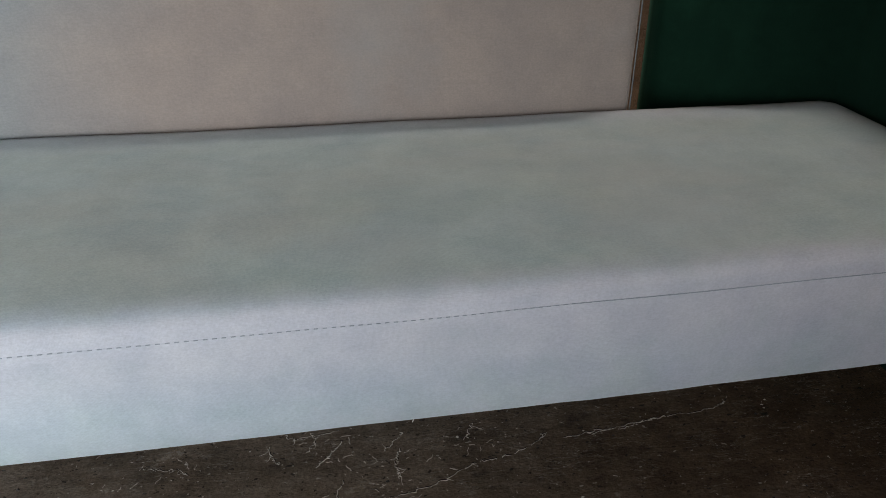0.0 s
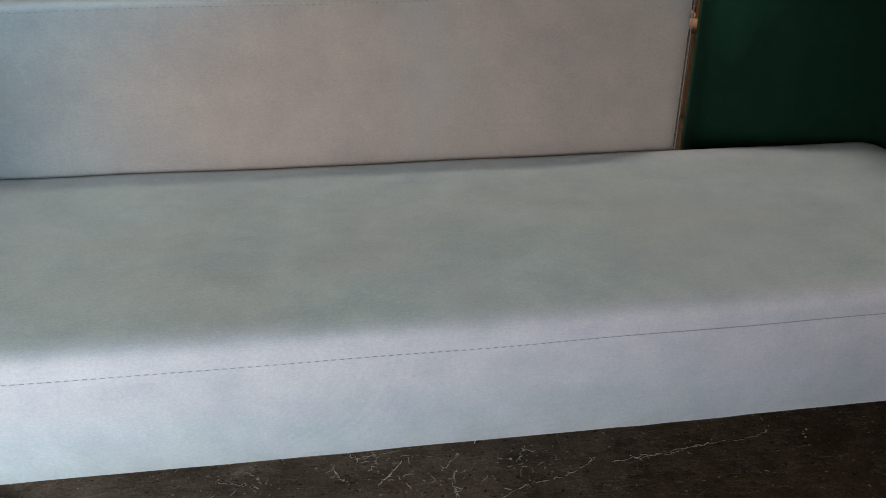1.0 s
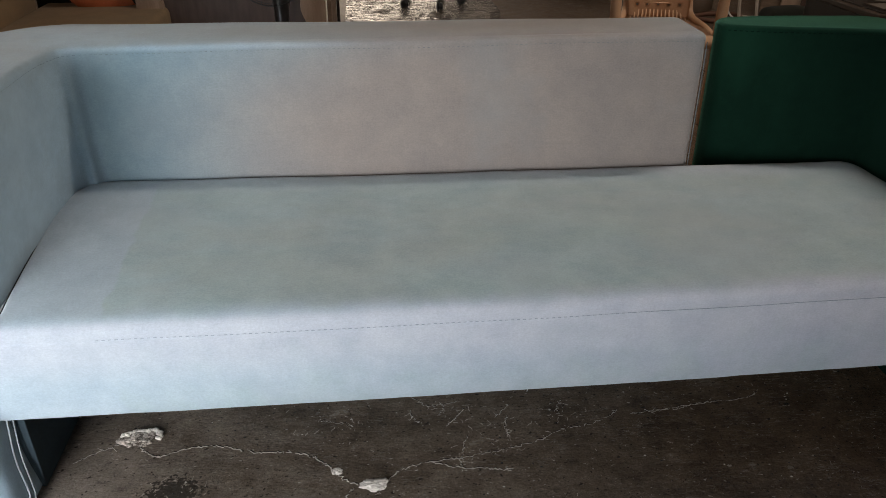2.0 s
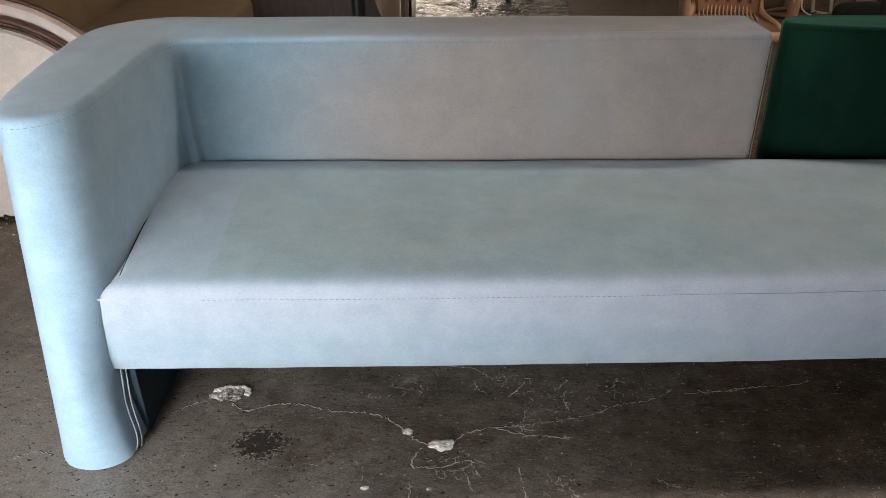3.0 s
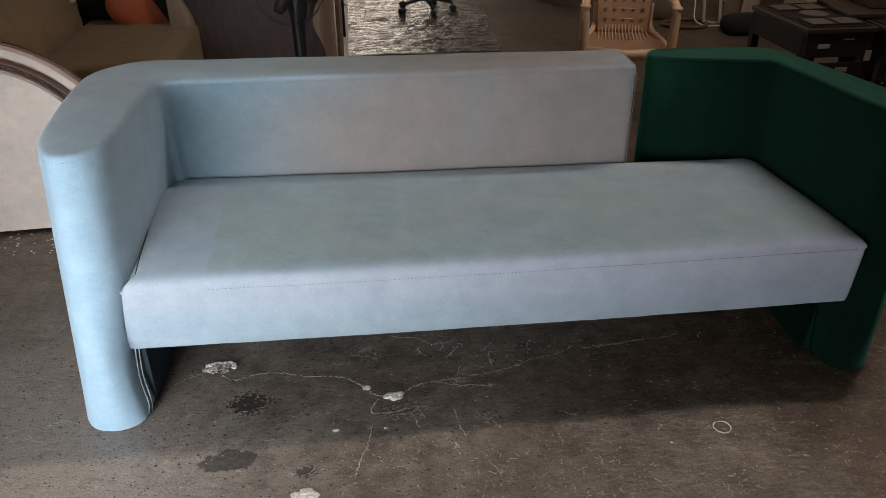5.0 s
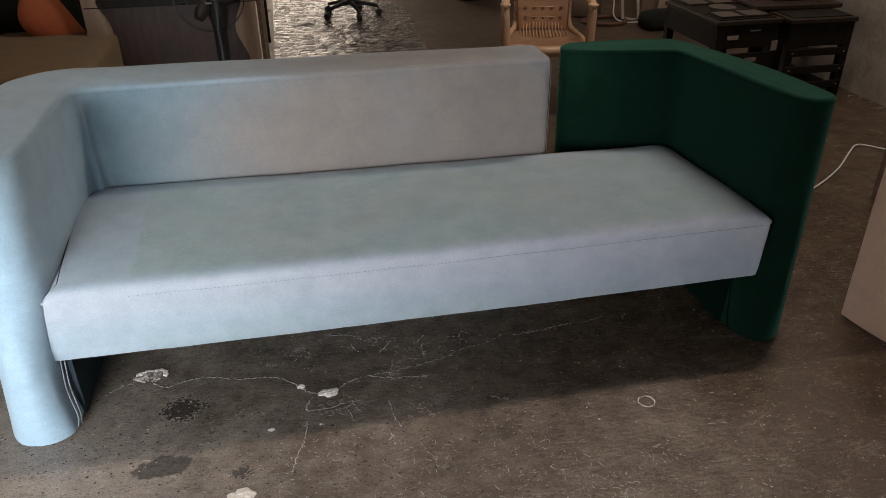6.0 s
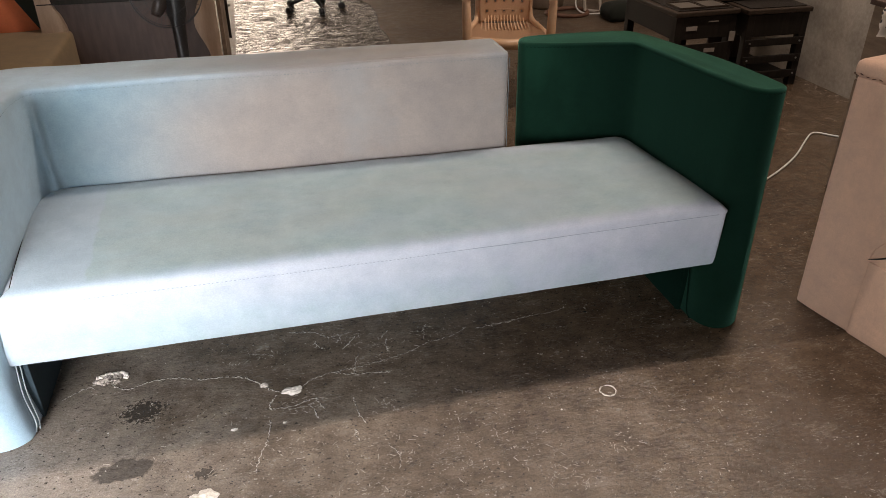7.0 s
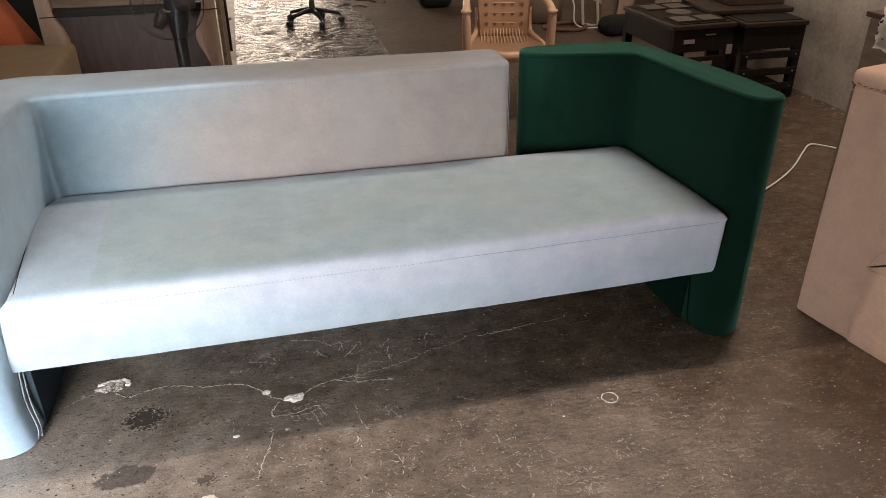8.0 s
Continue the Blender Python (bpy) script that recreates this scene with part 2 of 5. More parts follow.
M_WHITECABLE = plain("white cable", (0.60, 0.58, 0.54), (0.74, 0.72, 0.68), 0.5)
M_RUST = plain("rusty hoop", (0.10, 0.045, 0.03), (0.17, 0.08, 0.05), 0.7)
M_PAIL = plain("faded plastic drum", (0.26, 0.19, 0.14), (0.36, 0.27, 0.21), 0.55)
M_WHITEFRAME = plain("chipped white paint", (0.42, 0.36, 0.30), (0.55, 0.48, 0.42), 0.55)
M_PLASTER = plain("cement plaster", (0.30, 0.25, 0.205), (0.56, 0.49, 0.42), 0.92, scale=2.6, fine=45, relief=0.7)
M_ROOF = plain("roof sheet", (0.16, 0.15, 0.14), (0.24, 0.23, 0.21), 0.6)
M_CRACK = plain("chalky crack filling", (0.40, 0.35, 0.30), (0.76, 0.68, 0.60), 0.95, scale=40)
M_CHALK = plain("fresh white mortar", (0.55, 0.48, 0.42), (0.85, 0.78, 0.71), 0.95, scale=60, relief=0.8)
M_SCUFF = plain("scratched concrete", (0.26, 0.215, 0.175), (0.42, 0.355, 0.30), 0.95)
M_DUST = plain("pale grit", (0.32, 0.28, 0.24), (0.6, 0.54, 0.47), 0.95)
M_GROUND = plain("yard earth", (0.14, 0.12, 0.10), (0.22, 0.19, 0.16), 0.95)


def chip_material():
    """Freshly broken concrete: pale mortar with brown pits and grains."""
    m, nt, b = material("broken concrete")
    v = coords(nt)
    pit, grain = noise_tex(nt, v, 70.0, 5.0, 0.7), noise_tex(nt, v, 320.0, 3.0)
    c, _ = ramp(nt, math_node(nt, "ADD", math_node(nt, "MULTIPLY", pit, 0.75), math_node(nt, "MULTIPLY", grain, 0.25)), (0.09, 0.065, 0.048), (0.72, 0.62, 0.55), 0.41, 0.55)
    nt.links.new(c, b.inputs["Base Color"])
    b.inputs["Roughness"].default_value = 0.95
    bump(nt, b, pit, 0.9, 0.01)
    return m


M_CHIP = chip_material()


def turned(nt, angle, scale):
    tc = nt.nodes.new("ShaderNodeTexCoord")
    mp = nt.nodes.new("ShaderNodeMapping")
    mp.inputs["Rotation"].default_value, mp.inputs["Scale"].default_value = (0, 0, radians(angle)), scale
    nt.links.new(tc.outputs["Object"], mp.inputs[0])
    return mp.outputs[0]


def floor_material():
    m, nt, b = material("worn workshop concrete")
    v = coords(nt)
    big, mid, fine = noise_tex(nt, v, 1.6, 7.0, 0.68), noise_tex(nt, v, 13.0, 7.0, 0.68), noise_tex(nt, v, 180.0, 4.0, 0.7)
    c, _ = ramp(nt, big, (0.108, 0.078, 0.057), (0.190, 0.146, 0.112), 0.34, 0.66)
    c2, _ = ramp(nt, mid, (0.68, 0.66, 0.64), (1.24, 1.24, 1.23), 0.34, 0.68)
    c = blend(nt, 1.0, c, c2, "MULTIPLY")
    c3, _ = ramp(nt, fine, (0.76, 0.76, 0.76), (1.24, 1.24, 1.24), 0.36, 0.66)
    c = blend(nt, 1.0, c, c3, "MULTIPLY")
    # brown dirt trodden into the concrete towards the green end, darkened for light fall-off
    tcx = nt.nodes.new("ShaderNodeTexCoord")
    sx_ = nt.nodes.new("ShaderNodeSeparateXYZ")
    nt.links.new(tcx.outputs["Object"], sx_.inputs[0])
    reach = math_node(nt, "ADD", sx_.outputs["X"], math_node(nt, "MULTIPLY", math_node(nt, "SUBTRACT", noise_tex(nt, v, 2.3, 8.0, 0.7), 0.5), 1.2))
    _, dirt = ramp(nt, reach, (0, 0, 0), (1, 1, 1), 0.95, 2.1)
    c = blend(nt, math_node(nt, "MULTIPLY", dirt, 0.9), c, blend(nt, 1.0, c, (0.54, 0.45, 0.36), "MULTIPLY"))
    # pale dust trodden in beside the arm, lightened for the daylight falling there
    tcd = nt.nodes.new("ShaderNodeTexCoord")
    mpd = nt.nodes.new("ShaderNodeMapping")
    mpd.vector_type = "TEXTURE"
    mpd.inputs["Location"].default_value, mpd.inputs["Scale"].default_value = (-0.7, -0.35, 0), (1.1, 1.0, 1)
    nt.links.new(tcd.outputs["Object"], mpd.inputs[0])
    lnd = nt.nodes.new("ShaderNodeVectorMath")
    lnd.operation = "LENGTH"
    nt.links.new(mpd.outputs[0], lnd.inputs[0])
    dd = math_node(nt, "ADD", lnd.outputs["Value"], math_node(nt, "MULTIPLY", math_node(nt, "SUBTRACT", noise_tex(nt, v, 4.0, 8.0, 0.7), 0.5), 1.2))
    _, dust_lit = ramp(nt, dd, (0, 0, 0), (1, 1, 1), 1.25, 0.6)
    c = blend(nt, math_node(nt, "MULTIPLY", dust_lit, 0.75), c, blend(nt, 1.0, (0.36, 0.30, 0.255), c3, "MULTIPLY"))
    # crisp broken-up skin: pale and dark fragments
    skin = noise_tex(nt, turned(nt, 33, (1.0, 1.7, 1)), 24.0, 6.0, 0.68)
    _, up = ramp(nt, skin, (0, 0, 0), (1, 1, 1), 0.57, 0.66)
    _, dn = ramp(nt, skin, (0, 0, 0), (1, 1, 1), 0.44, 0.37)
    c = blend(nt, math_node(nt, "MULTIPLY", up, 0.30), c, blend(nt, 1.0, c, (1.85, 1.82, 1.78), "MULTIPLY"))
    c = blend(nt, math_node(nt, "MULTIPLY", dn, 0.5), c, blend(nt, 1.0, c, (0.48, 0.46, 0.45), "MULTIPLY"))
    # rubbed pale patches, broken up by the grain
    rub = noise_tex(nt, turned(nt, 20, (2.0, 5.0, 1)), 2.2, 10.0, 0.78)
    _, sc = ramp(nt, rub, (0, 0, 0), (1, 1, 1), 0.56, 0.74)
    c = blend(nt, math_node(nt, "MULTIPLY", sc, 0.42), c, (0.27, 0.23, 0.195))
    # hairline scratches: thin level lines of stretched noise, kept to patches
    for angle, sx, sy, k, tone in ((24, 1.2, 7.0, 0.45, (0.30, 0.265, 0.23)), (-58, 1.5, 6.0, 0.4, (0.28, 0.245, 0.21)), (75, 1.3, 8.0, 0.55, (0.035, 0.028, 0.023))):
        n = noise_tex(nt, turned(nt, angle, (sx, sy, 1)), 7.0, 4.0, 0.6)
        line = math_node(nt, "ABSOLUTE", math_node(nt, "SUBTRACT", n, 0.5))
        _, ln = ramp(nt, line, (0, 0, 0), (1, 1, 1), 0.010, 0.004)
        _, patch = ramp(nt, noise_tex(nt, turned(nt, angle * 2, (1, 1, 1)), 9.0, 3.0), (0, 0, 0), (1, 1, 1), 0.50, 0.58)
        c = blend(nt, math_node(nt, "MULTIPLY", math_node(nt, "MULTIPLY", ln, patch), k), c, tone)
    # pale and dark specks
    for scale, lo, k, tone in ((70.0, 0.672, 0.7, (0.42, 0.37, 0.32)), (60.0, 0.645, 0.85, (0.028, 0.022, 0.018)), (30.0, 0.69, 0.5, (0.045, 0.035, 0.028))):
        _, sp = ramp(nt, noise_tex(nt, turned(nt, scale, (1, 1.6, 1)), scale, 2.5, 0.55), (0, 0, 0), (1, 1, 1), lo, lo + 0.03)
        c = blend(nt, math_node(nt, "MULTIPLY", sp, k), c, tone)
    # oil stains and one rough pitted patch: place, size, strength, raggedness
    for x, y, sx, sy, k, rag, scale, soft in ((0.255, -0.22, 0.080, 0.045, 0.72, 1.1, 26.0, 0.0), (0.285, 0.015, 0.06, 0.05, 0.85, 3.2, 90.0, 0.0), (0.30, -0.38, 0.034, 0.026, 0.6, 0.8, 30.0, 0.0), (0.47, -0.285, 0.03, 0.02, 0.7, 3.5, 90.0, 0.0)):
        tc = nt.nodes.new("ShaderNodeTexCoord")
        mp = nt.nodes.new("ShaderNodeMapping")
        mp.vector_type = "TEXTURE"
        mp.inputs["Location"].default_value, mp.inputs["Scale"].default_value = (x, y, 0), (sx, sy, 1)
        nt.links.new(tc.outputs["Object"], mp.inputs[0])
        ln = nt.nodes.new("ShaderNodeVectorMath")
        ln.operation = "LENGTH"
        nt.links.new(mp.outputs[0], ln.inputs[0])
        d = math_node(nt, "ADD", ln.outputs["Value"], math_node(nt, "MULTIPLY", math_node(nt, "SUBTRACT", noise_tex(nt, v, scale, 5.0), 0.5), rag))
        _, s = ramp(nt, d, (0, 0, 0), (1, 1, 1), 1.0 + soft, 0.85 - soft)
        c = blend(nt, math_node(nt, "MULTIPLY", s, k), c, (0.032, 0.026, 0.021))
    nt.links.new(c, b.inputs["Base Color"])
    r = nt.nodes.new("ShaderNodeMapRange")
    r.inputs["From Min"].default_value, r.inputs["From Max"].default_value = 0.3, 0.7
    r.inputs["To Min"].default_value, r.inputs["To Max"].default_value = 0.45, 0.75
    nt.links.new(mid, r.inputs["Value"])
    # the concrete is wet towards the back door
    _, wet = ramp(nt, math_node(nt, "ADD", sx_.outputs["Y"], math_node(nt, "MULTIPLY", big, 1.2)), (1, 1, 1), (0, 0, 0), 3.6, 4.8)
    nt.links.new(math_node(nt, "MULTIPLY", r.outputs[0], math_node(nt, "ADD", math_node(nt, "MULTIPLY", wet, 0.62), 0.38)), b.inputs["Roughness"])
    h = math_node(nt, "ADD", math_node(nt, "MULTIPLY", mid, 1.0), math_node(nt, "ADD", math_node(nt, "MULTIPLY", skin, 0.7), math_node(nt, "MULTIPLY", fine, 0.2)))
    bump(nt, b, h, 0.7, 0.006)
    return m


def film_material():
    m, nt, b = material("wet trodden plastic film")
    c, _ = ramp(nt, noise_tex(nt, coords(nt), 6.0, 6.0), (0.035, 0.027, 0.021), (0.11, 0.09, 0.073), 0.35, 0.7)
    nt.links.new(c, b.inputs["Base Color"])
    b.inputs["Roughness"].default_value = 0.09
    bump(nt, b, noise_tex(nt, coords(nt, (0.6, 2.4, 1)), 17.0, 5.0, 0.6), 1.0, 0.04)
    return m


M_FLOOR, M_FILM = floor_material(), film_material()


# ---------------------------------------------------------------- mesh helpers
def part(name, bm, mat, parent=None, label="", smooth=False):
    me = bpy.data.meshes.new(name)
    bmesh.ops.recalc_face_normals(bm, faces=bm.faces)
    bm.to_mesh(me)
    bm.free()
    me.materials.append(mat)
    if smooth:
        for p in me.polygons:
            p.use_smooth = True
    ob = new(name, me)
    if parent:
        ob.parent = parent
    if label:
        ob["label"] = label
    return ob


def thing(name, m, label, category, group=""):
    ob = new(name)
    ob.matrix_world = m
    return tagged(ob, label, category, group)


def box(bm, lo, hi, bevel=0.0, seg=2, m=None):
    r = bmesh.ops.create_cube(bm, size=1.0)
    vs = r["verts"]
    lo, hi = Vector(lo), Vector(hi)
    for v in vs:
        v.co = Vector((lo[i] + (v.co[i] + 0.5) * (hi[i] - lo[i]) for i in range(3)))
    if bevel:
        es = list({e for v in vs for e in v.link_edges})
        r = bmesh.ops.bevel(bm, geom=es, offset=bevel, segments=seg, profile=0.5, affect="EDGES")
        vs = list({v for f in r["faces"] for v in f.verts} | {v for v in vs if v.is_valid})
    if m is not None:
        bmesh.ops.transform(bm, matrix=m, verts=[v for v in vs if v.is_valid])
    return bm


def boxed(lo, hi, bevel=0.004, seg=2, m=None):
    return box(bmesh.new(), lo, hi, bevel, seg, m)


def tube(bm, pts, radius, sides=8, closed=False):
    """A round bar along points; radius may be one number or one per point."""
    pts = [Vector(p) for p in pts]
    n = len(pts)
    rad = radius if isinstance(radius, (list, tuple)) else [radius] * n
    rings, up = [], Vector((0.13, 0.31, 0.94))
    for i, p in enumerate(pts):
        a = pts[(i - 1) % n] if (i or closed) else p
        b = pts[(i + 1) % n] if (i < n - 1 or closed) else p
        d = (b - a).normalized()
        s = d.cross(up)
        s = s.normalized() if s.length > 1e-4 else d.orthogonal().normalized()
        t = s.cross(d)
        rings.append([bm.verts.new(p + rad[i] * (math.cos(2 * math.pi * k / sides) * s + math.sin(2 * math.pi * k / sides) * t)) for k in range(sides)])
    for i in range(n if closed else n - 1):
        A, B = rings[i], rings[(i + 1) % n]
        for k in range(sides):
            bm.faces.new((A[k], A[(k + 1) % sides], B[(k + 1) % sides], B[k]))
    if not closed:
        bm.faces.new(rings[0][::-1])
        bm.faces.new(rings[-1])
    return bm


def lathe(bm, profile, centre=(0, 0, 0), sides=24):
    """Turn (radius, height) pairs round the upright axis."""
    c = Vector(centre)
    rings = [[bm.verts.new(c + Vector((r * math.cos(2 * math.pi * k / sides), r * math.sin(2 * math.pi * k / sides), z))) for k in range(sides)] for r, z in profile]
    for A, B in zip(rings, rings[1:]):
        for k in range(sides):
            bm.faces.new((A[k], A[(k + 1) % sides], B[(k + 1) % sides], B[k]))
    bm.faces.new(rings[0][::-1])
    bm.faces.new(rings[-1])
    return bm


def spline(pts, steps, closed=False):
    """A smooth curve through a few control points."""
    pts = [Vector(p) for p in pts]
    n, out = len(pts), []
    for i in range(n if closed else n - 1):
        if closed:
            p0, p1, p2, p3 = (pts[(i + k) % n] for k in (-1, 0, 1, 2))
        else:
            p0, p1, p2, p3 = pts[max(i - 1, 0)], pts[i], pts[i + 1], pts[min(i + 2, n - 1)]
        for s in range(steps):
            t = s / steps
            out.append(0.5 * (2 * p1 + (p2 - p0) * t + (2 * p0 - 5 * p1 + 4 * p2 - p3) * t * t + (3 * p1 - p0 - 3 * p2 + p3) * t ** 3))
    if not closed:
        out.append(pts[-1])
    return out


def loft(rings, cap_ends=True):
    """Skin over rings of equal count, each closed."""
    bm = bmesh.new()
    vs = [[bm.verts.new(p) for p in ring] for ring in rings]
    n = len(rings[0])
    for A, B in zip(vs, vs[1:]):
        for k in range(n):
            bm.faces.new((A[k], A[(k + 1) % n], B[(k + 1) % n], B[k]))
    if cap_ends:
        bm.faces.new(vs[0][::-1])
        bm.faces.new(vs[-1])
    return bm


def inset_ring(ring, d):
    """Move a closed plan inwards by d."""
    n = len(ring)
    area2 = sum(ring[i].x * ring[(i + 1) % n].y - ring[(i + 1) % n].x * ring[i].y for i in range(n))
    sgn = 1 if area2 > 0 else -1
    out = []
    for i, p in enumerate(ring):
        t = (ring[(i + 1) % n] - ring[i - 1])
        nrm = Vector((-t.y, t.x, 0)).normalized() * sgn
        out.append(p + nrm * d)
    return out


def dashes(bm, path, lift, length=0.007, gap=0.005, r=0.0011):
    """A row of stitches along a path."""
    pos = 0.0
    lens = [(b - a).length for a, b in zip(path, path[1:])]
    total = sum(lens)

    def at(s):
        for a, b, l in zip(path, path[1:], lens):
            if s <= l:
                return a.lerp(b, s / max(l, 1e-9))
            s -= l
        return path[-1]
    while pos + length < total:
        a, b = at(pos) + lift, at(pos + length) + lift
        tube(bm, [a, b], r, 4)
        pos += length + gap
    return bm


# ---------------------------------------------------------------- the hall
def structure(name, bm, mat, label):
    return tagged(part(name, bm, mat), label, kind="structure")


ground = structure("ground", boxed((-60, -60, -0.5), (60, 60, -0.204), 0), M_GROUND, "bare earth yard round the workshop")
floor = structure("floor", boxed((-2.1, -7.0, -0.2), (4.3, 9.4, 0.0), 0), M_FLOOR, "worn brown-grey concrete workshop floor with cracks and stains")


def wall(name, axis, at, lo, hi, height, openings, label):
    """A wall 0.2 thick outwards of at, along the other axis from lo to hi, cut by (from, to, bottom, top) openings."""
    bm = bmesh.new()
    out = 0.2 if at > 1 else -0.2

    def slab(a, b, z0, z1):
        if b - a < 1e-6 or z1 - z0 < 1e-6:
            return
        if axis == "x":
            box(bm, (min(at, at + out), a, z0), (max(at, at + out), b, z1))
        else:
            box(bm, (a, min(at, at + out), z0), (b, max(at, at + out), z1))
    pos = lo
    for a, b, z0, z1 in openings:
        slab(pos, a, -0.2, height)
        slab(a, b, -0.2, z0)
        slab(a, b, z1, height)
        pos = b
    slab(pos, hi, -0.2, height)
    return structure(name, bm, M_PLASTER, label)


wall("wall_left", "x", -2.1, 0.4, 9.4, 4.6, [], "rough cement wall beside the stored chairs")
wall("wall_left_front", "x", -1.15, -1.35, 0.38, 4.6, [], "rough cement wall beside the sofa")
structure("wall_corner", boxed((-2.1, -1.35, -0.2), (-1.352, -1.15, 4.6), 0), M_PLASTER, "short cement wall return")
structure("wall_side", boxed((-2.3, -2.05, -0.2), (-2.102, -1.15, 4.6), 0), M_PLASTER, "short cement wall beside the shutter")
splay = bmesh.new()
for lo, hi in (((-1.20, -0.45, -0.2), (-1.02, -0.25, 4.6)), ((1.02, -0.45, -0.2), (1.12, -0.25, 4.6)), ((-1.02, -0.45, -0.2), (1.02, -0.25, 0.06)), ((-1.02, -0.45, 1.72), (1.02, -0.25, 4.6))):
    box(splay, lo, hi, m=pose(-1.12, -2.4, 0, 0, 0, -29))
structure("wall_shutter", splay, M_PLASTER, "slanting cement wall with a low open shutter")
structure("wall_entry", boxed((-0.52, -7.0, -0.2), (-0.32, -3.10, 4.6), 0), M_PLASTER, "rough cement wall beside the gate")
structure("wall_return", boxed((-2.1, 0.382, -0.2), (-1.15, 0.56, 4.6), 0), M_PLASTER, "short cement wall return")
wall("wall_right", "x", 4.3, -7.0, 9.4, 4.6, [], "rough grey cement wall with a stained foot")
wall("wall_back", "y", 9.4, -2.3, 4.5, 4.6, [(0.0, 1.8, 0.0, 2.9)], "rough cement wall with an open door")
wall("wall_front", "y", -7.0, -2.3, 4.5, 4.6, [(-0.3, 3.6, 0.0, 3.0)], "rough cement wall with an open gate")
bm = bmesh.new()
box(bm, (-2.3, -7.2, 4.6), (4.5, -0.72, 4.68))
box(bm, (-2.3, -0.72, 4.6), (-0.35, -0.68, 4.68))
box(bm, (2.85, -0.72, 4.6), (4.5, -0.68, 4.68))
box(bm, (-2.3, -0.68, 4.6), (4.5, 1.40, 4.68))
box(bm, (-2.3, 1.40, 4.6), (2.45, 1.70, 4.68))
box(bm, (4.15, 1.40, 4.6), (4.5, 1.70, 4.68))
box(bm, (-2.3, 1.70, 4.6), (4.5, 9.6, 4.68))
structure("ceiling", bm, M_ROOF, "dull metal roof sheets with openings over the added lamps")
# unseen beam added to block the narrow lamp behind the shade edge
structure("light_blocker", boxed((-2.1, -0.478, 2.6), (4.3, -0.33, 4.598), 0.004), M_ROOF, "unseen deep beam added to cut off the narrow lamp's light")


# ---------------------------------------------------------------- the sofa
def shell(plan_low, plan_top, z_top, radius=0.015, levels=12, waist=None):
    """An upholstered band standing on the floor: one plan at the floor, one at the top, with a soft rounded top edge."""
    low, top = spline([(*p, 0) for p in plan_low], 5), spline([(*p, 0) for p in plan_top], 5)
    rings = []

    def at(u, z, d):
        ring = [a.lerp(b, u) for a, b in zip(low, top)]
        if waist:
            ring = [p + Vector((*waist(p, z), 0)) for p in ring]
        ring = inset_ring(ring, d) if d else ring
        return [Vector((p.x, p.y, z + 0.0015 * math.sin(9 * p.x + 5 * p.y))) for p in ring]
    rings.append(at(0, 0.0, 0.012))
    rings.append(at(0, 0.008, 0.0))
    for k in range(1, levels):
        u = k / levels
        rings.append(at(u, u * (z_top - radius), 0.0))
    for k in range(0, 6):
        a = math.radians(90 * k / 5)
        rings.append(at(1, z_top - radius + radius * math.sin(a), radius * (1 - math.cos(a))))
    rings.append([Vector((p.x, p.y, z_top + 0.001)) for p in at(1, z_top, radius + 0.006)])
    bm = loft(rings)
    return bm, at(0.985, z_top - radius - 0.002, -0.0006)


def smooth_sides(ob):
    for p in ob.data.polygons:
        p.use_smooth = len(p.vertices) <= 4
    ob.data.set_sharp_from_angle(angle=radians(48))


sofa = thing("sofa", pose(0, 0, 0), "long two-tone velvet sofa, worn pale blue with one bottle-green corner", "sofa")
Z_TOP = 0.838
BLUE_LOW = [(1.604, 0.600), (1.598, 0.581), (1.580, 0.573), (1.54, 0.572), (1.44, 0.572), (1.2, 0.571), (0.9, 0.570), (0.6, 0.571), (0.4, 0.572), (0.28, 0.5727), (0.20, 0.573), (0.130, 0.5725), (0.085, 0.570), (0.055, 0.560), (0.030, 0.535), (0.009, 0.43), (-0.002, 0.22), (-0.004, 0.020), (-0.020, -0.044), (-0.088, -0.070), (-0.164, -0.038),
            (-0.207, 0.08), (-0.215, 0.35), (-0.207, 0.66), (-0.14, 0.775), (-0.03, 0.835), (0.2, 0.835), (0.9, 0.81), (1.2, 0.805), (1.44, 0.800), (1.54, 0.800), (1.580, 0.799), (1.598, 0.790), (1.604, 0.770)]
BLUE_TOP = [(1.611, 0.627), (1.605, 0.608), (1.587, 0.600), (1.545, 0.599), (1.44, 0.598), (1.2, 0.598), (0.9, 0.598), (0.61, 0.6), (0.41, 0.6015), (0.295, 0.602), (0.22, 0.602), (0.145, 0.602), (0.095, 0.600), (0.064, 0.592), (0.043, 0.568), (0.027, 0.47), (0.030, 0.28), (0.022, 0.10), (-0.014, 0.020), (-0.074, -0.004), (-0.119, 0.032),
            (-0.162, 0.13), (-0.194, 0.38), (-0.205, 0.66), (-0.150, 0.79), (-0.03, 0.865), (0.2, 0.850), (0.9, 0.825), (1.2, 0.815), (1.44, 0.810), (1.545, 0.808), (1.587, 0.807), (1.605, 0.798), (1.611, 0.778)]


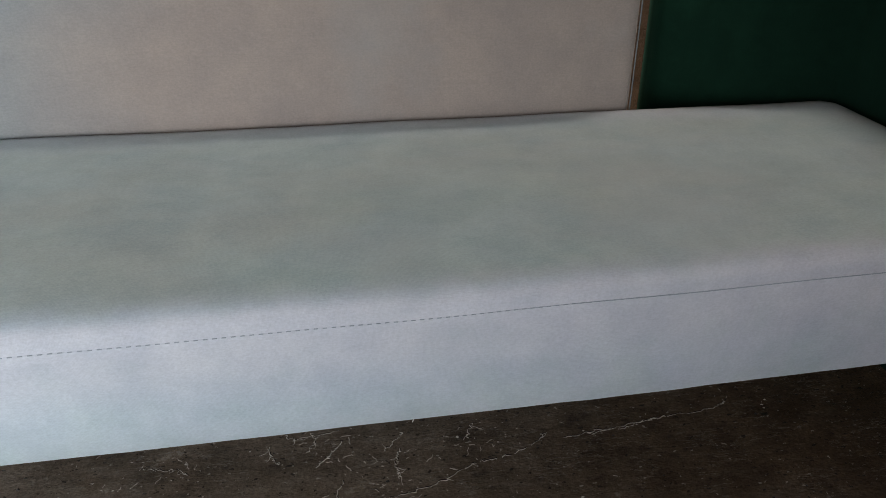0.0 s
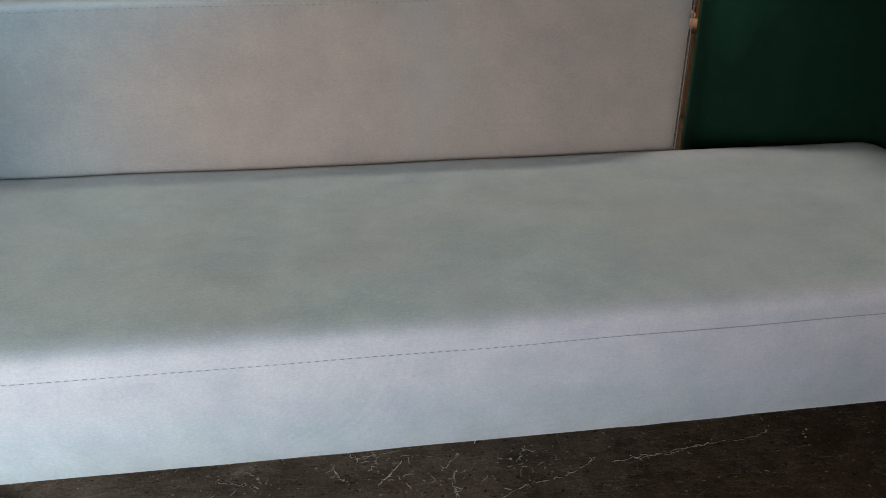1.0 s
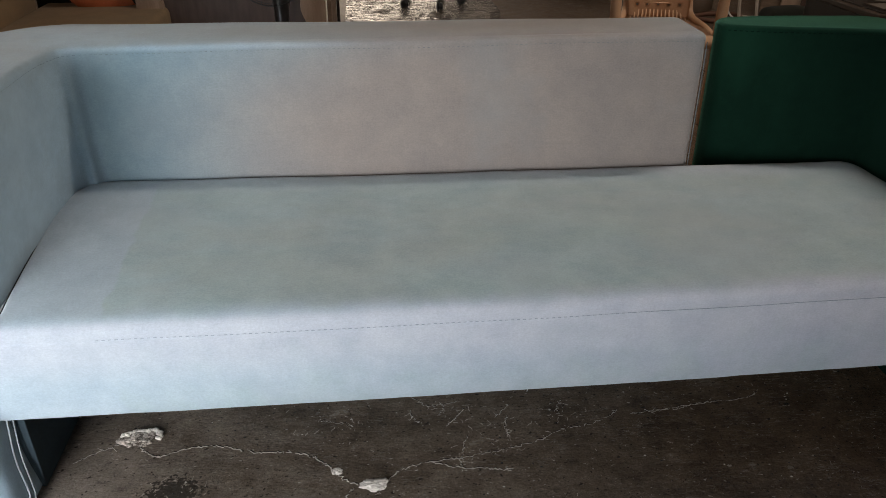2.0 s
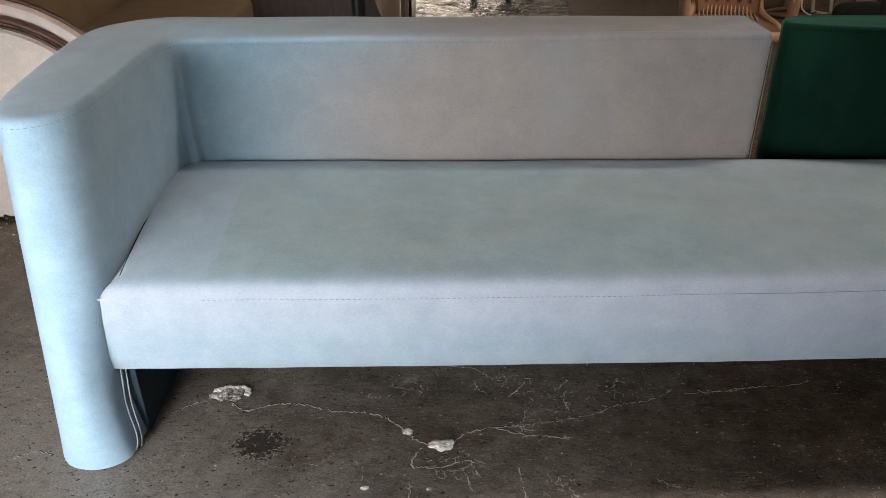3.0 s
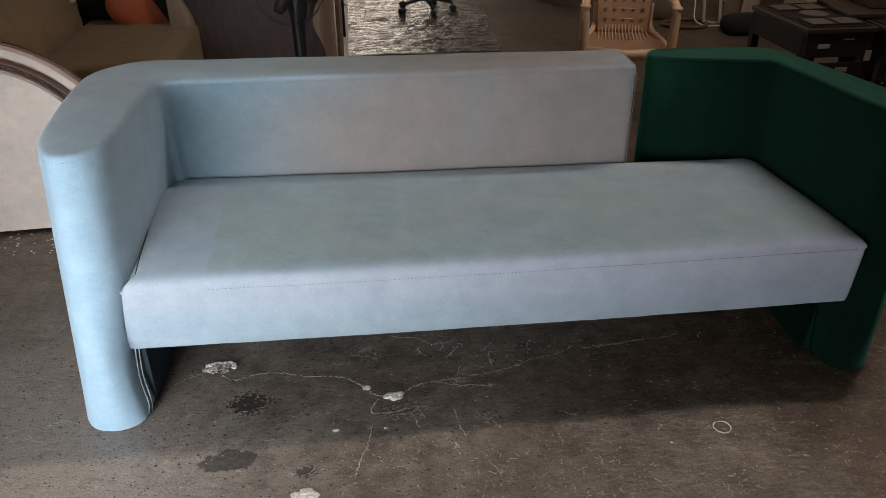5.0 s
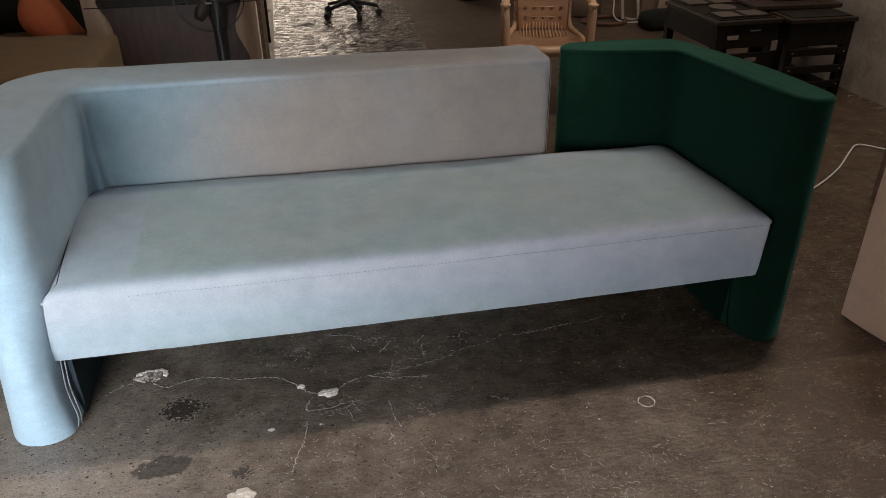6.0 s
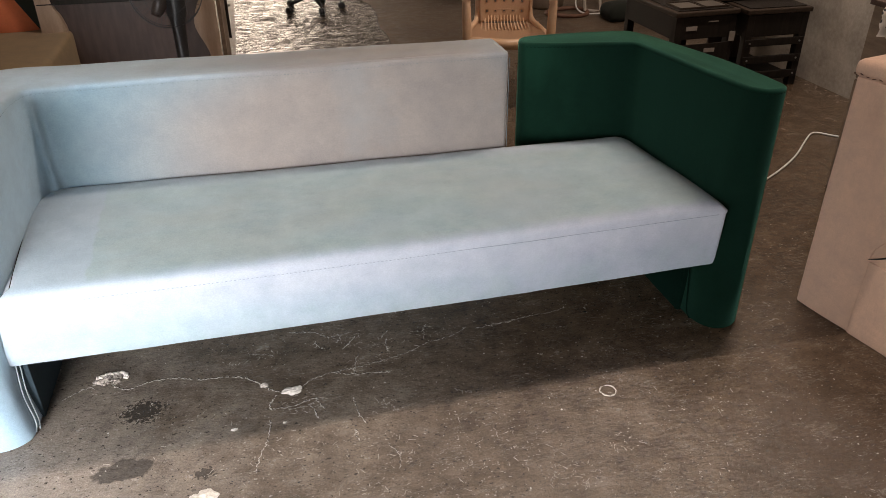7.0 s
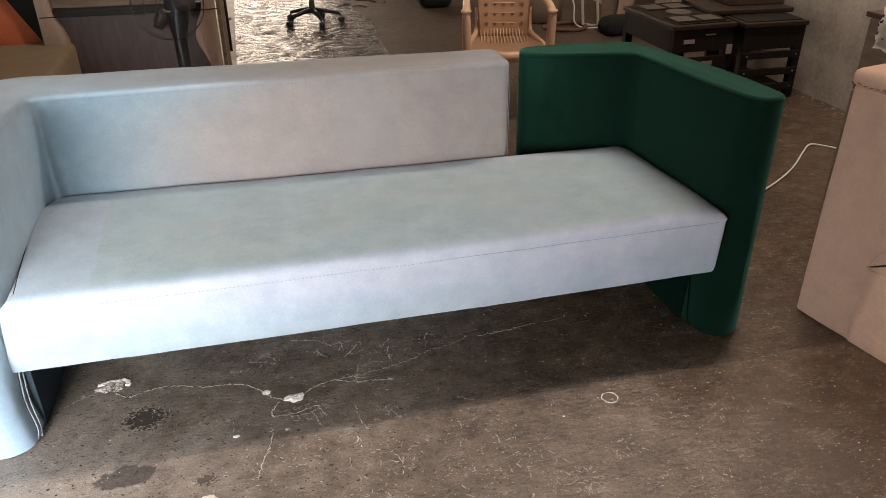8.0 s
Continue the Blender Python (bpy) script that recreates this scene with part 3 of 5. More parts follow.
def leg_waist(p, z):
    """The inner side of the leg draws in a little under the seat; one soft ridge of cloth runs down the inner corner."""
    if 0 < p.x < 0.25 and 0.5 < p.y < 0.65:
        up = max(0.0, min(1.0, (0.83 - z) / 0.10))
        mid = p.x - 0.052 - 0.016 * (0.83 - z) / 0.4
        fold = math.exp(-(mid / 0.011) ** 2) - 0.45 * math.exp(-((mid - 0.028) / 0.015) ** 2)
        return 0.007 * fold * up, -0.013 * fold * up
    side = max(0.0, min(1.0, (p.x + 0.10) / 0.08)) * max(0.0, min(1.0, (0.35 - p.y) / 0.15))
    return -0.030 * side * math.sin(math.pi * min(max(z / 0.44, 0), 1)), 0.0


bm, blue_edge = shell(BLUE_LOW, BLUE_TOP, Z_TOP, 0.015, waist=leg_waist)
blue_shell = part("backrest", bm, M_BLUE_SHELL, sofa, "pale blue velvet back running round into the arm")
smooth_sides(blue_shell)
GREEN_LOW = [(1.700, 0.735), (1.708, 0.690), (1.738, 0.662), (1.84, 0.628), (1.94, 0.608), (2.035, 0.588), (2.078, 0.560), (2.092, 0.49), (2.102, 0.36), (2.112, 0.21), (2.114, 0.09), (2.122, 0.010), (2.152, -0.040), (2.195, -0.056), (2.245, -0.040), (2.284, 0.005),
             (2.294, 0.06), (2.298, 0.13), (2.296, 0.27), (2.275, 0.41), (2.24, 0.54), (2.195, 0.68), (2.130, 0.765), (1.99, 0.785), (1.80, 0.79), (1.730, 0.785), (1.705, 0.765)]
GREEN_TOP = [(1.690, 0.735), (1.698, 0.700), (1.735, 0.680), (1.832, 0.648), (1.934, 0.627), (2.036, 0.607), (2.085, 0.588), (2.104, 0.51), (2.122, 0.36), (2.142, 0.213), (2.162, 0.095), (2.178, 0.032), (2.205, -0.002), (2.238, -0.012), (2.272, -0.004), (2.296, 0.022),
             (2.298, 0.06), (2.296, 0.12), (2.284, 0.27), (2.258, 0.41), (2.227, 0.54), (2.188, 0.69), (2.130, 0.775), (1.99, 0.792), (1.79, 0.795), (1.725, 0.788), (1.697, 0.765)]


def corner_waist(p, z):
    """The front of the green leg gives way where the seat's end presses on it."""
    side = max(0.0, min(1.0, (2.235 - p.x) / 0.05)) * max(0.0, min(1.0, (0.13 - p.y) / 0.08))
    rise = max(0.0, min(1.0, (z - 0.10) / 0.12)) * max(0.0, min(1.0, (0.56 - z) / 0.12))
    return 0.0, 0.055 * side * rise * rise * (3 - 2 * rise)


bm, green_edge = shell(GREEN_LOW, GREEN_TOP, Z_TOP - 0.002, 0.011, 18, corner_waist)
green_shell = part("corner_backrest", bm, M_GREEN, sofa, "bottle-green velvet corner back running round into the arm")
smooth_sides(green_shell)


def seat_mesh():
    stations = [0.0, 0.003, 0.008, 0.014] + [0.02 + 1.96 * k / 40 for k in range(41)] + [2.02, 2.05, 2.08, 2.105, 2.125, 2.138, 2.147, 2.153, 2.156]
    L = 2.156
    # (share of the depth, height): underside, front face, seam, lip, top
    prof = [(1.0, 0.235), (0.5, 0.222), (0.075, 0.220), (0.056, 0.221), (0.050, 0.226), (0.042, 0.26), (0.028, 0.32), (0.014, 0.38), (0.008, 0.418), (0.0075, 0.4255), (0.009, 0.4285), (0.0005, 0.4315), (-0.001, 0.437), (0.003, 0.447),
            (0.012, 0.4565), (0.026, 0.4635), (0.048, 0.468), (0.09, 0.472), (0.2, 0.479), (0.35, 0.485), (0.5, 0.488), (0.7, 0.490), (0.9, 0.493), (0.962, 0.4945), (0.986, 0.492), (0.9965, 0.483), (0.999, 0.44), (1.0, 0.40)]
    rings = []
    for s in stations:
        e = L - s

        def cut(R):
            return R - math.sqrt(max(R * R - max(R - e, 0) ** 2, 0))
        yf, yb = cut(0.010), 0.580 + 0.010 * max(0.0, 1 - s / 0.9) - cut(0.075)
        left = 0.020 * max(0.0, 1 - s / 0.03) ** 2
        drop = cut(0.014)
        u = s / L
        ring = []
        for w, z in prof:
            y = yf + (yb - yf) * w
            zz = z - 0.007 * math.sin(math.pi * u) * (1 - w) + (0.016 - 0.018 * u) * w * min(1, z / 0.47) + 0.0018 * noise.noise((s * 5, w * 3, z * 9))
            if z < 0.24:
                zz += 0.0022 * noise.noise((s * 8.0, 1.7, 0.3)) + 0.0012 * noise.noise((s * 25.0, 4.0, 0.9))
            if z > 0.44:
                k = min(e / 0.085, 1)
                zz = 0.44 + (zz - 0.44) * math.sqrt(k * (2 - k))
            zz -= left if z > 0.44 else 0
            zz += (-drop * 0.4 if z > 0.45 else (drop * 0.2 if z < 0.225 else 0))
            xs = min(0.028 - 0.05 * y + 5.0 * max(0, y - 0.48) ** 2, 0.6 * y - 0.006)
            xs -= 0.045 * max(0, 0.42 - z) / 0.2 * (1 - u)
            xe = 2.166 - 0.11 * y
            ring.append(Vector((xs + u * (xe - xs) + (0.010 * (0.42 - z) / 0.2 * u if z < 0.42 else 0), y, zz)))
        rings.append(ring)
    bm = bmesh.new()
    vs = [[bm.verts.new(p) for p in ring] for ring in rings]
    n = len(prof)
    for A, B in zip(vs, vs[1:]):
        for k in range(n):
            bm.faces.new((A[k], A[(k + 1) % n], B[(k + 1) % n], B[k]))
    bm.faces.new(vs[0])
    bm.faces.new(vs[-1][::-1])
    # the gap runs up the arm side, round the corner and along the back
    side = [rings[0][k] + Vector((0.003, 0, 0.004)) for k in range(15, n - 4)]
    rear = [r[n - 3] + Vector((0, 0.003, 0.001)) for r in rings[5:-6]]
    return bm, [r[9] + Vector((0, 0.0006, 0.0015)) for r in rings], side + rear


bm, seam_path, gap_path = seat_mesh()
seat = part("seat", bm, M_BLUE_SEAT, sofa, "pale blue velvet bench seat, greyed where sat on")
smooth_sides(seat)
bm = dashes(bmesh.new(), seam_path[8:-6], Vector((0, -0.0003, 0.0)), 0.006, 0.006, 0.0008)
part("seat_stitching", bm, M_STITCH, sofa, "grey stitched front seam")
bm = tube(bmesh.new(), [p + Vector((0, 0.0003, 0)) for p in seam_path[24:-4]], [0.0003 + 0.0006 * min(k / 8, 1) for k in range(len(seam_path[24:-4]))], 6)
part("seat_seam", bm, M_STITCH, sofa, "creased seam towards the end of the seat", True)
# dark tube laid along the joint to draw the shade of the gap
bm = tube(bmesh.new(), gap_path, 0.0018, 6)
part("crevice_shade", bm, M_SHADE_LINE, sofa, "dark cord drawn for the shade in the gap between seat and back", True)
n_edge = len(blue_edge)
bm = dashes(bmesh.new(), blue_edge[6:n_edge // 2 + 26], Vector((0, 0, 0)), 0.006, 0.006, 0.0003)
part("back_stitching", bm, M_STITCH_DARK, sofa, "thin stitched seam along the top of the back and arm")
bm = dashes(bmesh.new(), green_edge[6:n_edge // 2 + 8], Vector((0, 0, 0)), 0.008, 0.006)
part("corner_stitching", bm, M_STITCH_GREEN, sofa, "stitched seam along the green top edge")
bm = tube(bmesh.new(), spline([(1.6035, 0.588, 0.47), (1.6055, 0.594, 0.60), (1.6085, 0.602, 0.74), (1.6100, 0.607, 0.815)], 6), 0.0013, 6)
part("end_seam", bm, M_STITCH_DARK, sofa, "thin seam down the end of the back", True)
# inner piping of the legs, lining of the blue leg, shade slab of the green one
bm = tube(bmesh.new(), spline([(-0.018, 0.046, 0.225), (-0.021, 0.030, 0.12), (-0.007, 0.012, 0.035), (-0.008, -0.006, 0.006)], 6), 0.0022, 6)
tube(bm, spline([(-0.012, 0.058, 0.225), (-0.014, 0.042, 0.12), (-0.002, 0.024, 0.03), (-0.001, 0.008, 0.005)], 6), 0.0018, 6)
part("leg_piping", bm, M_PIPING, sofa, "doubled piping down the inside of the leg", True)
bm = tube(bmesh.new(), spline([(2.117, 0.085, 0.225), (2.113, 0.066, 0.12), (2.112, 0.05, 0.03), (2.116, 0.03, 0.006)], 5), 0.0022, 6)
part("corner_leg_piping", bm, M_STITCH_GREEN, sofa, "thin piping down the inside of the green leg", True)
# lining carried on deeper than it really goes, dark in place of shade
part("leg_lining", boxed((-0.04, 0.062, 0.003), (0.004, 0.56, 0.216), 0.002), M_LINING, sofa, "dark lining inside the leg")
# near-black slab covers the green leg's inner side so it looks unlit
part("corner_leg_shade", boxed((2.100, 0.09, 0.003), (2.122, 0.50, 0.218), 0.002), M_STITCH_GREEN, sofa, "dark slab standing in for the shade inside the green leg")
bm = tube(bmesh.new(), [(1.068, 0.034, 0.224), (1.069, 0.032, 0.216), (1.0675, 0.0335, 0.209)], 0.0007, 4)
part("loose_thread", bm, M_WHITECABLE, sofa)


# ---------------------------------------------------------------- cracks, chips and grit of the floor
def crack(pts, width, rough=0.006, seed=0):
    """A jagged crack with chalky filling, a hair proud of the floor."""
    rnd = random.Random(seed)
    path = []
    for p in spline([(*q, 0.0) for q in pts], 15):
        path.append(p + Vector((rnd.uniform(-rough, rough), rnd.uniform(-rough, rough), 0)))
    bm, shade_bm = bmesh.new(), bmesh.new()
    i = 0
    while i < len(path) - 2:
        run = path[i:i + rnd.randint(4, 13)]
        m = len(run)
        if m > 1:
            tube(bm, run, [width * rnd.uniform(0.3, 1.0) * (0.3 if k in (0, m - 1) else 1) for k in range(m)], 5)
            # near-black copy shifted to one side, a shade line drawn beside the crack
            tube(shade_bm, [p + Vector((0.0012, 0.0020, 0)) for p in run], [width * rnd.uniform(0.5, 1.2) * (0.3 if k in (0, m - 1) else 1) for k in range(m)], 4)
        i += m if rnd.random() < 0.45 else m - 1
        if rnd.random() < 0.3 and m > 3:
            # a short spur
            p = run[m // 2]
            q = p + Vector((rnd.uniform(-0.02, 0.02), rnd.uniform(-0.018, 0.018), 0))
            tube(bm, [p, p.lerp(q, 0.5) + Vector((0.002, -0.002, 0)), q], [width * 0.6, width * 0.45, width * 0.2], 5)
    for v in bm.verts:
        v.co.z = max(v.co.z * 0.5, -0.002) + 0.0004
    for v in shade_bm.verts:
        v.co.z = max(v.co.z * 0.1, -0.002) + 0.0002
    part("crack_shade", shade_bm, M_SHADE_LINE, floor)
    return part("crack", bm, M_CRACK, floor)


CRACKS = [
    ([(0.035, 0.13), (0.09, 0.165), (0.135, 0.185)], 0.0022),
    ([(0.18, 0.165), (0.225, 0.135), (0.30, 0.155), (0.37, 0.152), (0.44, 0.128), (0.52, 0.118), (0.58, 0.10), (0.62, 0.065), (0.665, 0.015), (0.70, 0.0)], 0.0026),
    ([(0.75, 0.0), (0.79, 0.035), (0.86, 0.055), (0.93, 0.06)], 0.0024),
    ([(0.86, 0.055), (0.92, 0.030), (0.99, 0.020), (1.04, 0.012)], 0.0024),
    ([(0.93, 0.06), (1.02, 0.075), (1.12, 0.10), (1.20, 0.135), (1.27, 0.145), (1.34, 0.185)], 0.0014),
    ([(0.925, 0.015), (0.935, 0.07), (0.95, 0.13)], 0.0015),
    ([(0.68, -0.01), (0.655, -0.05), (0.66, -0.075)], 0.0022),
    ([(0.66, -0.07), (0.72, -0.075), (0.79, -0.055), (0.80, -0.075), (0.815, -0.11)], 0.0017),
    ([(0.71, -0.085), (0.76, -0.085), (0.79, -0.075)], 0.0012),
    ([(0.655, -0.12), (0.645, -0.19), (0.62, -0.26), (0.605, -0.32)], 0.0017),
    ([(0.905, -0.08), (0.91, -0.14), (0.925, -0.20)], 0.0014),
    ([(1.03, 0.19), (1.055, 0.215), (1.07, 0.235)], 0.0015),
    ([(1.19, 0.20), (1.205, 0.235)], 0.0012),
    ([(0.89, 0.21), (0.905, 0.235), (0.90, 0.26)], 0.0012),
    ([(1.42, 0.17), (1.55, 0.19), (1.68, 0.20), (1.72, 0.215)], 0.0010),
    ([(-0.30, -0.02), (-0.26, 0.0), (-0.21, -0.01)], 0.0012),
    ([(1.22, -0.12), (1.245, -0.14), (1.27, -0.15)], 0.0012),
    ([(0.733, 0.312), (0.78, 0.295), (0.823, 0.288), (0.86, 0.252), (0.882, 0.248), (0.954, 0.259)], 0.0013),
    ([(0.957, 0.229), (0.935, 0.20), (0.907, 0.171)], 0.0017),
    ([(0.822, 0.235), (0.828, 0.203), (0.842, 0.190)], 0.0013),
    ([(1.052, 0.121), (1.050, 0.155), (1.060, 0.19)], 0.0016),
    ([(1.372, 0.169), (1.44, 0.178), (1.494, 0.175), (1.54, 0.188), (1.593, 0.193)], 0.0014),
    ([(0.894, -0.225), (0.890, -0.24), (0.900, -0.27)], 0.0018),
    ([(0.774, -0.078), (0.785, -0.11), (0.792, -0.147)], 0.0014),
    ([(0.60, 0.215), (0.645, 0.205), (0.68, 0.19)], 0.0010),
    ([(0.975, -0.30), (1.0, -0.36), (0.99, -0.40)], 0.0010),
]
for i, (pts, w) in enumerate(CRACKS):
    crack(pts, w * 0.76, 0.0037, i)


def chip(x, y, sx, sy, h, seed, mat=None):
    """A broken lump of pale concrete, pitted."""
    rnd = random.Random(seed)
    bm = bmesh.new()
    bmesh.ops.create_icosphere(bm, subdivisions=4, radius=1.0)
    off = Vector((rnd.random() * 9, rnd.random() * 9, rnd.random() * 9))
    for v in bm.verts:
        d = v.co.normalized()
        r = 1 + 0.45 * noise.noise(Vector((d.x, d.y, 0)) * 1.7 + off) + 0.16 * noise.noise(d * 5 + off) + 0.10 * noise.noise(d * 13 + off)
        v.co = Vector((x + d.x * r * sx, y + d.y * r * sy, max(d.z * r * h * 0.8, -0.25) if d.z > 0 else d.z * 0.002))
    return part("chip", bm, mat or M_CHIP, floor, "pale broken patch in the concrete")


chip(0.165, 0.197, 0.047, 0.027, 0.010, 3)
bm = bmesh.new()
rnd = random.Random(19)
for k in range(46):
    u = k / 45
    x, y = 0.128 + 0.092 * u + rnd.uniform(-0.004, 0.004), 0.209 + 0.012 * math.sin(math.pi * u) + (0.005 if u > 0.7 else 0) - (0.022 * (u - 0.85) / 0.15 if u > 0.85 else 0) + rnd.uniform(-0.003, 0.003)
    lump = bmesh.ops.create_icosphere(bm, subdivisions=1, radius=1.0)["verts"]
    bmesh.ops.transform(bm, matrix=pose(x, y, 0.004, rnd.uniform(0, 90), 0, rnd.uniform(0, 180)) @ Matrix.Diagonal((rnd.uniform(0.005, 0.010), rnd.uniform(0.004, 0.007), rnd.uniform(0.003, 0.007), 1)), verts=lump)
part("chip_edge", bm, M_CHALK, floor, "white broken edge of the patch")
chip(0.728, -0.003, 0.033, 0.018, 0.010, 5, M_CHALK)
chip(0.642, 0.045, 0.013, 0.011, 0.006, 8, M_CHALK)
chip(0.470, -0.372, 0.034, 0.024, 0.010, 11, M_CHALK)
chip(0.550, -0.134, 0.009, 0.006, 0.004, 14, M_CHALK)
chip(0.695, -0.14, 0.006, 0.005, 0.003, 15)
# a pale ring left by a can
bm = bmesh.new()
rnd = random.Random(41)
tube(bm, [(1.677 + (0.0255 + rnd.uniform(-0.002, 0.002)) * math.cos(a), -0.249 + (0.0245 + rnd.uniform(-0.002, 0.002)) * math.sin(a), 0.0006) for a in [2 * math.pi * k / 26 for k in range(26)]], [rnd.uniform(0.0006, 0.0028) for k in range(26)], 5, True)
part("ring_mark", bm, M_CRACK, floor, "pale ring mark")


def grit(count, x0, x1, y0, y1, big, seed):
    rnd = random.Random(seed)
    bm = bmesh.new()
    for _ in range(count):
        x, y, s = rnd.uniform(x0, x1), rnd.uniform(y0, y1), big * rnd.uniform(0.25, 1.0) ** 2
        a, k = rnd.uniform(0, 6.28), rnd.uniform(0.35, 1.0)
        ring = [bm.verts.new((x + s * math.cos(a + t) * rnd.uniform(0.6, 1), y + s * k * math.sin(a + t) * rnd.uniform(0.6, 1), 0.0003)) for t in (0, 1.3, 2.5, 3.7, 5.0)]
        tip = bm.verts.new((x, y, s * 0.6))
        for p in range(5):
            bm.faces.new((ring[p], ring[(p + 1) % 5], tip))
    return bm


tagged(part("grit", grit(850, -1.2, 3.2, -1.3, 1.0, 0.0046, 21), M_DUST), "pale grit and flakes scattered on the concrete", "grit", kind="stuff")


tagged(part("plaster_crumbs", grit(420, 4.20, 4.295, 0.6, 3.6, 0.008, 23), M_SCUFF), "pale plaster crumbs along the foot of the wall", "rubble", kind="stuff")
tagged(part("rubble", grit(120, -1.0, -0.35, 1.05, 1.26, 0.012, 24), M_DUST), "small rubble lying before the ivory chair", "rubble", kind="stuff")
tagged(part("dirt_crumbs", grit(1100, -1.2, 3.2, -1.3, 1.0, 0.0050, 22), M_BLACKWOOD), "dark crumbs of dirt scattered on the concrete", "dirt", kind="stuff")


def straws(count, x0, x1, y0, y1, seed):
    rnd = random.Random(seed)
    bm = bmesh.new()
    for _ in range(count):
        x, y, a, l = rnd.uniform(x0, x1), rnd.uniform(y0, y1), rnd.uniform(0, 6.28), rnd.uniform(0.003, 0.010)
        d, e = Vector((math.cos(a), math.sin(a), 0)) * l, Vector((-math.sin(a), math.cos(a), 0)) * rnd.uniform(-0.15, 0.15) * l
        p = Vector((x, y, 0.0008))
        tube(bm, [p, p + d * 0.5 + e, p + d], 0.0006, 4)
    return bm


def scuff(bm, x, y, r, count, seed):
    rnd = random.Random(seed)
    for _ in range(count * 2 // 3):
        a, d, l = rnd.uniform(0, 6.28), r * math.sqrt(rnd.random()), 0.002 + 0.020 * rnd.random() ** 3
        p = Vector((x + d * math.cos(a), y + 0.7 * d * math.sin(a), 0.0003))
        t = rnd.gauss(0.6, 1.1)
        q = p + Vector((math.cos(t), math.sin(t), 0)) * l
        tube(bm, [p] + [p.lerp(q, f) + Vector((rnd.uniform(-0.002, 0.002), rnd.uniform(-0.002, 0.002), 0)) for f in (0.3, 0.65)] + [q], [rnd.uniform(0.0003, 0.0013) for _ in range(4)], 4)


marks = bmesh.new()
for k, (x, y, r, c) in enumerate(((1.44, -0.55, 0.08, 110), (1.62, -0.46, 0.06, 50), (0.95, -0.33, 0.12, 70), (1.15, -0.5, 0.14, 80), (0.93, 0.07, 0.05, 45), (0.75, -0.07, 0.07, 80), (0.45, -0.1, 0.12, 40), (0.90, 0.23, 0.09, 40), (-0.4, -0.05, 0.14, 60), (0.28, 0.01, 0.08, 50), (1.0, -0.15, 0.06, 50), (-0.3, -0.3, 0.14, 50),
                                  (0.74, -0.24, 0.10, 60), (0.56, -0.30, 0.10, 40), (1.24, -0.30, 0.12, 50), (1.05, 0.13, 0.10, 60), (1.22, 0.19, 0.08, 40), (0.90, -0.50, 0.12, 60), (1.35, -0.42, 0.10, 50), (0.62, 0.18, 0.09, 30), (0.10, -0.20, 0.12, 30), (1.9, -0.35, 0.15, 40), (1.75, -0.62, 0.12, 40))):
    scuff(marks, x, y, r, c, 70 + k)
tagged(part("scuff_marks", marks, M_SCUFF), "pale scratches and scuffs worn into the concrete", "scratches", kind="stuff")
tagged(part("fibre_scraps", straws(330, -1.0, 2.8, -1.1, 0.4, 31), M_SCUFF), "short pale threads and splinters on the concrete", "scraps", kind="stuff")


# ---------------------------------------------------------------- things behind and beside the sofa
def cushion_block(lo, hi, r, puff=0.0):
    """An upholstered block with round edges and a slightly puffed top."""
    bm = boxed(lo, hi, r, 4)
    bmesh.ops.subdivide_edges(bm, edges=[e for e in bm.edges if e.calc_length() > 0.15], cuts=5, use_grid_fill=True)
    c, h = (Vector(lo) + Vector(hi)) / 2, (Vector(hi) - Vector(lo)) / 2
    for v in bm.verts:
        d = v.co - c
        k = max(0, 1 - (d.x / h.x) ** 2) * max(0, 1 - (d.y / h.y) ** 2)
        if d.z > 0:
            v.co.z += puff * k
        v.co += 0.004 * Vector((noise.noise(v.co * 6), noise.noise(v.co * 6 + Vector((9, 0, 0))), noise.noise(v.co * 6 + Vector((0, 9, 0)))))
    return bm


SEAM_Y, TEAR_Z = -0.19, 0.285


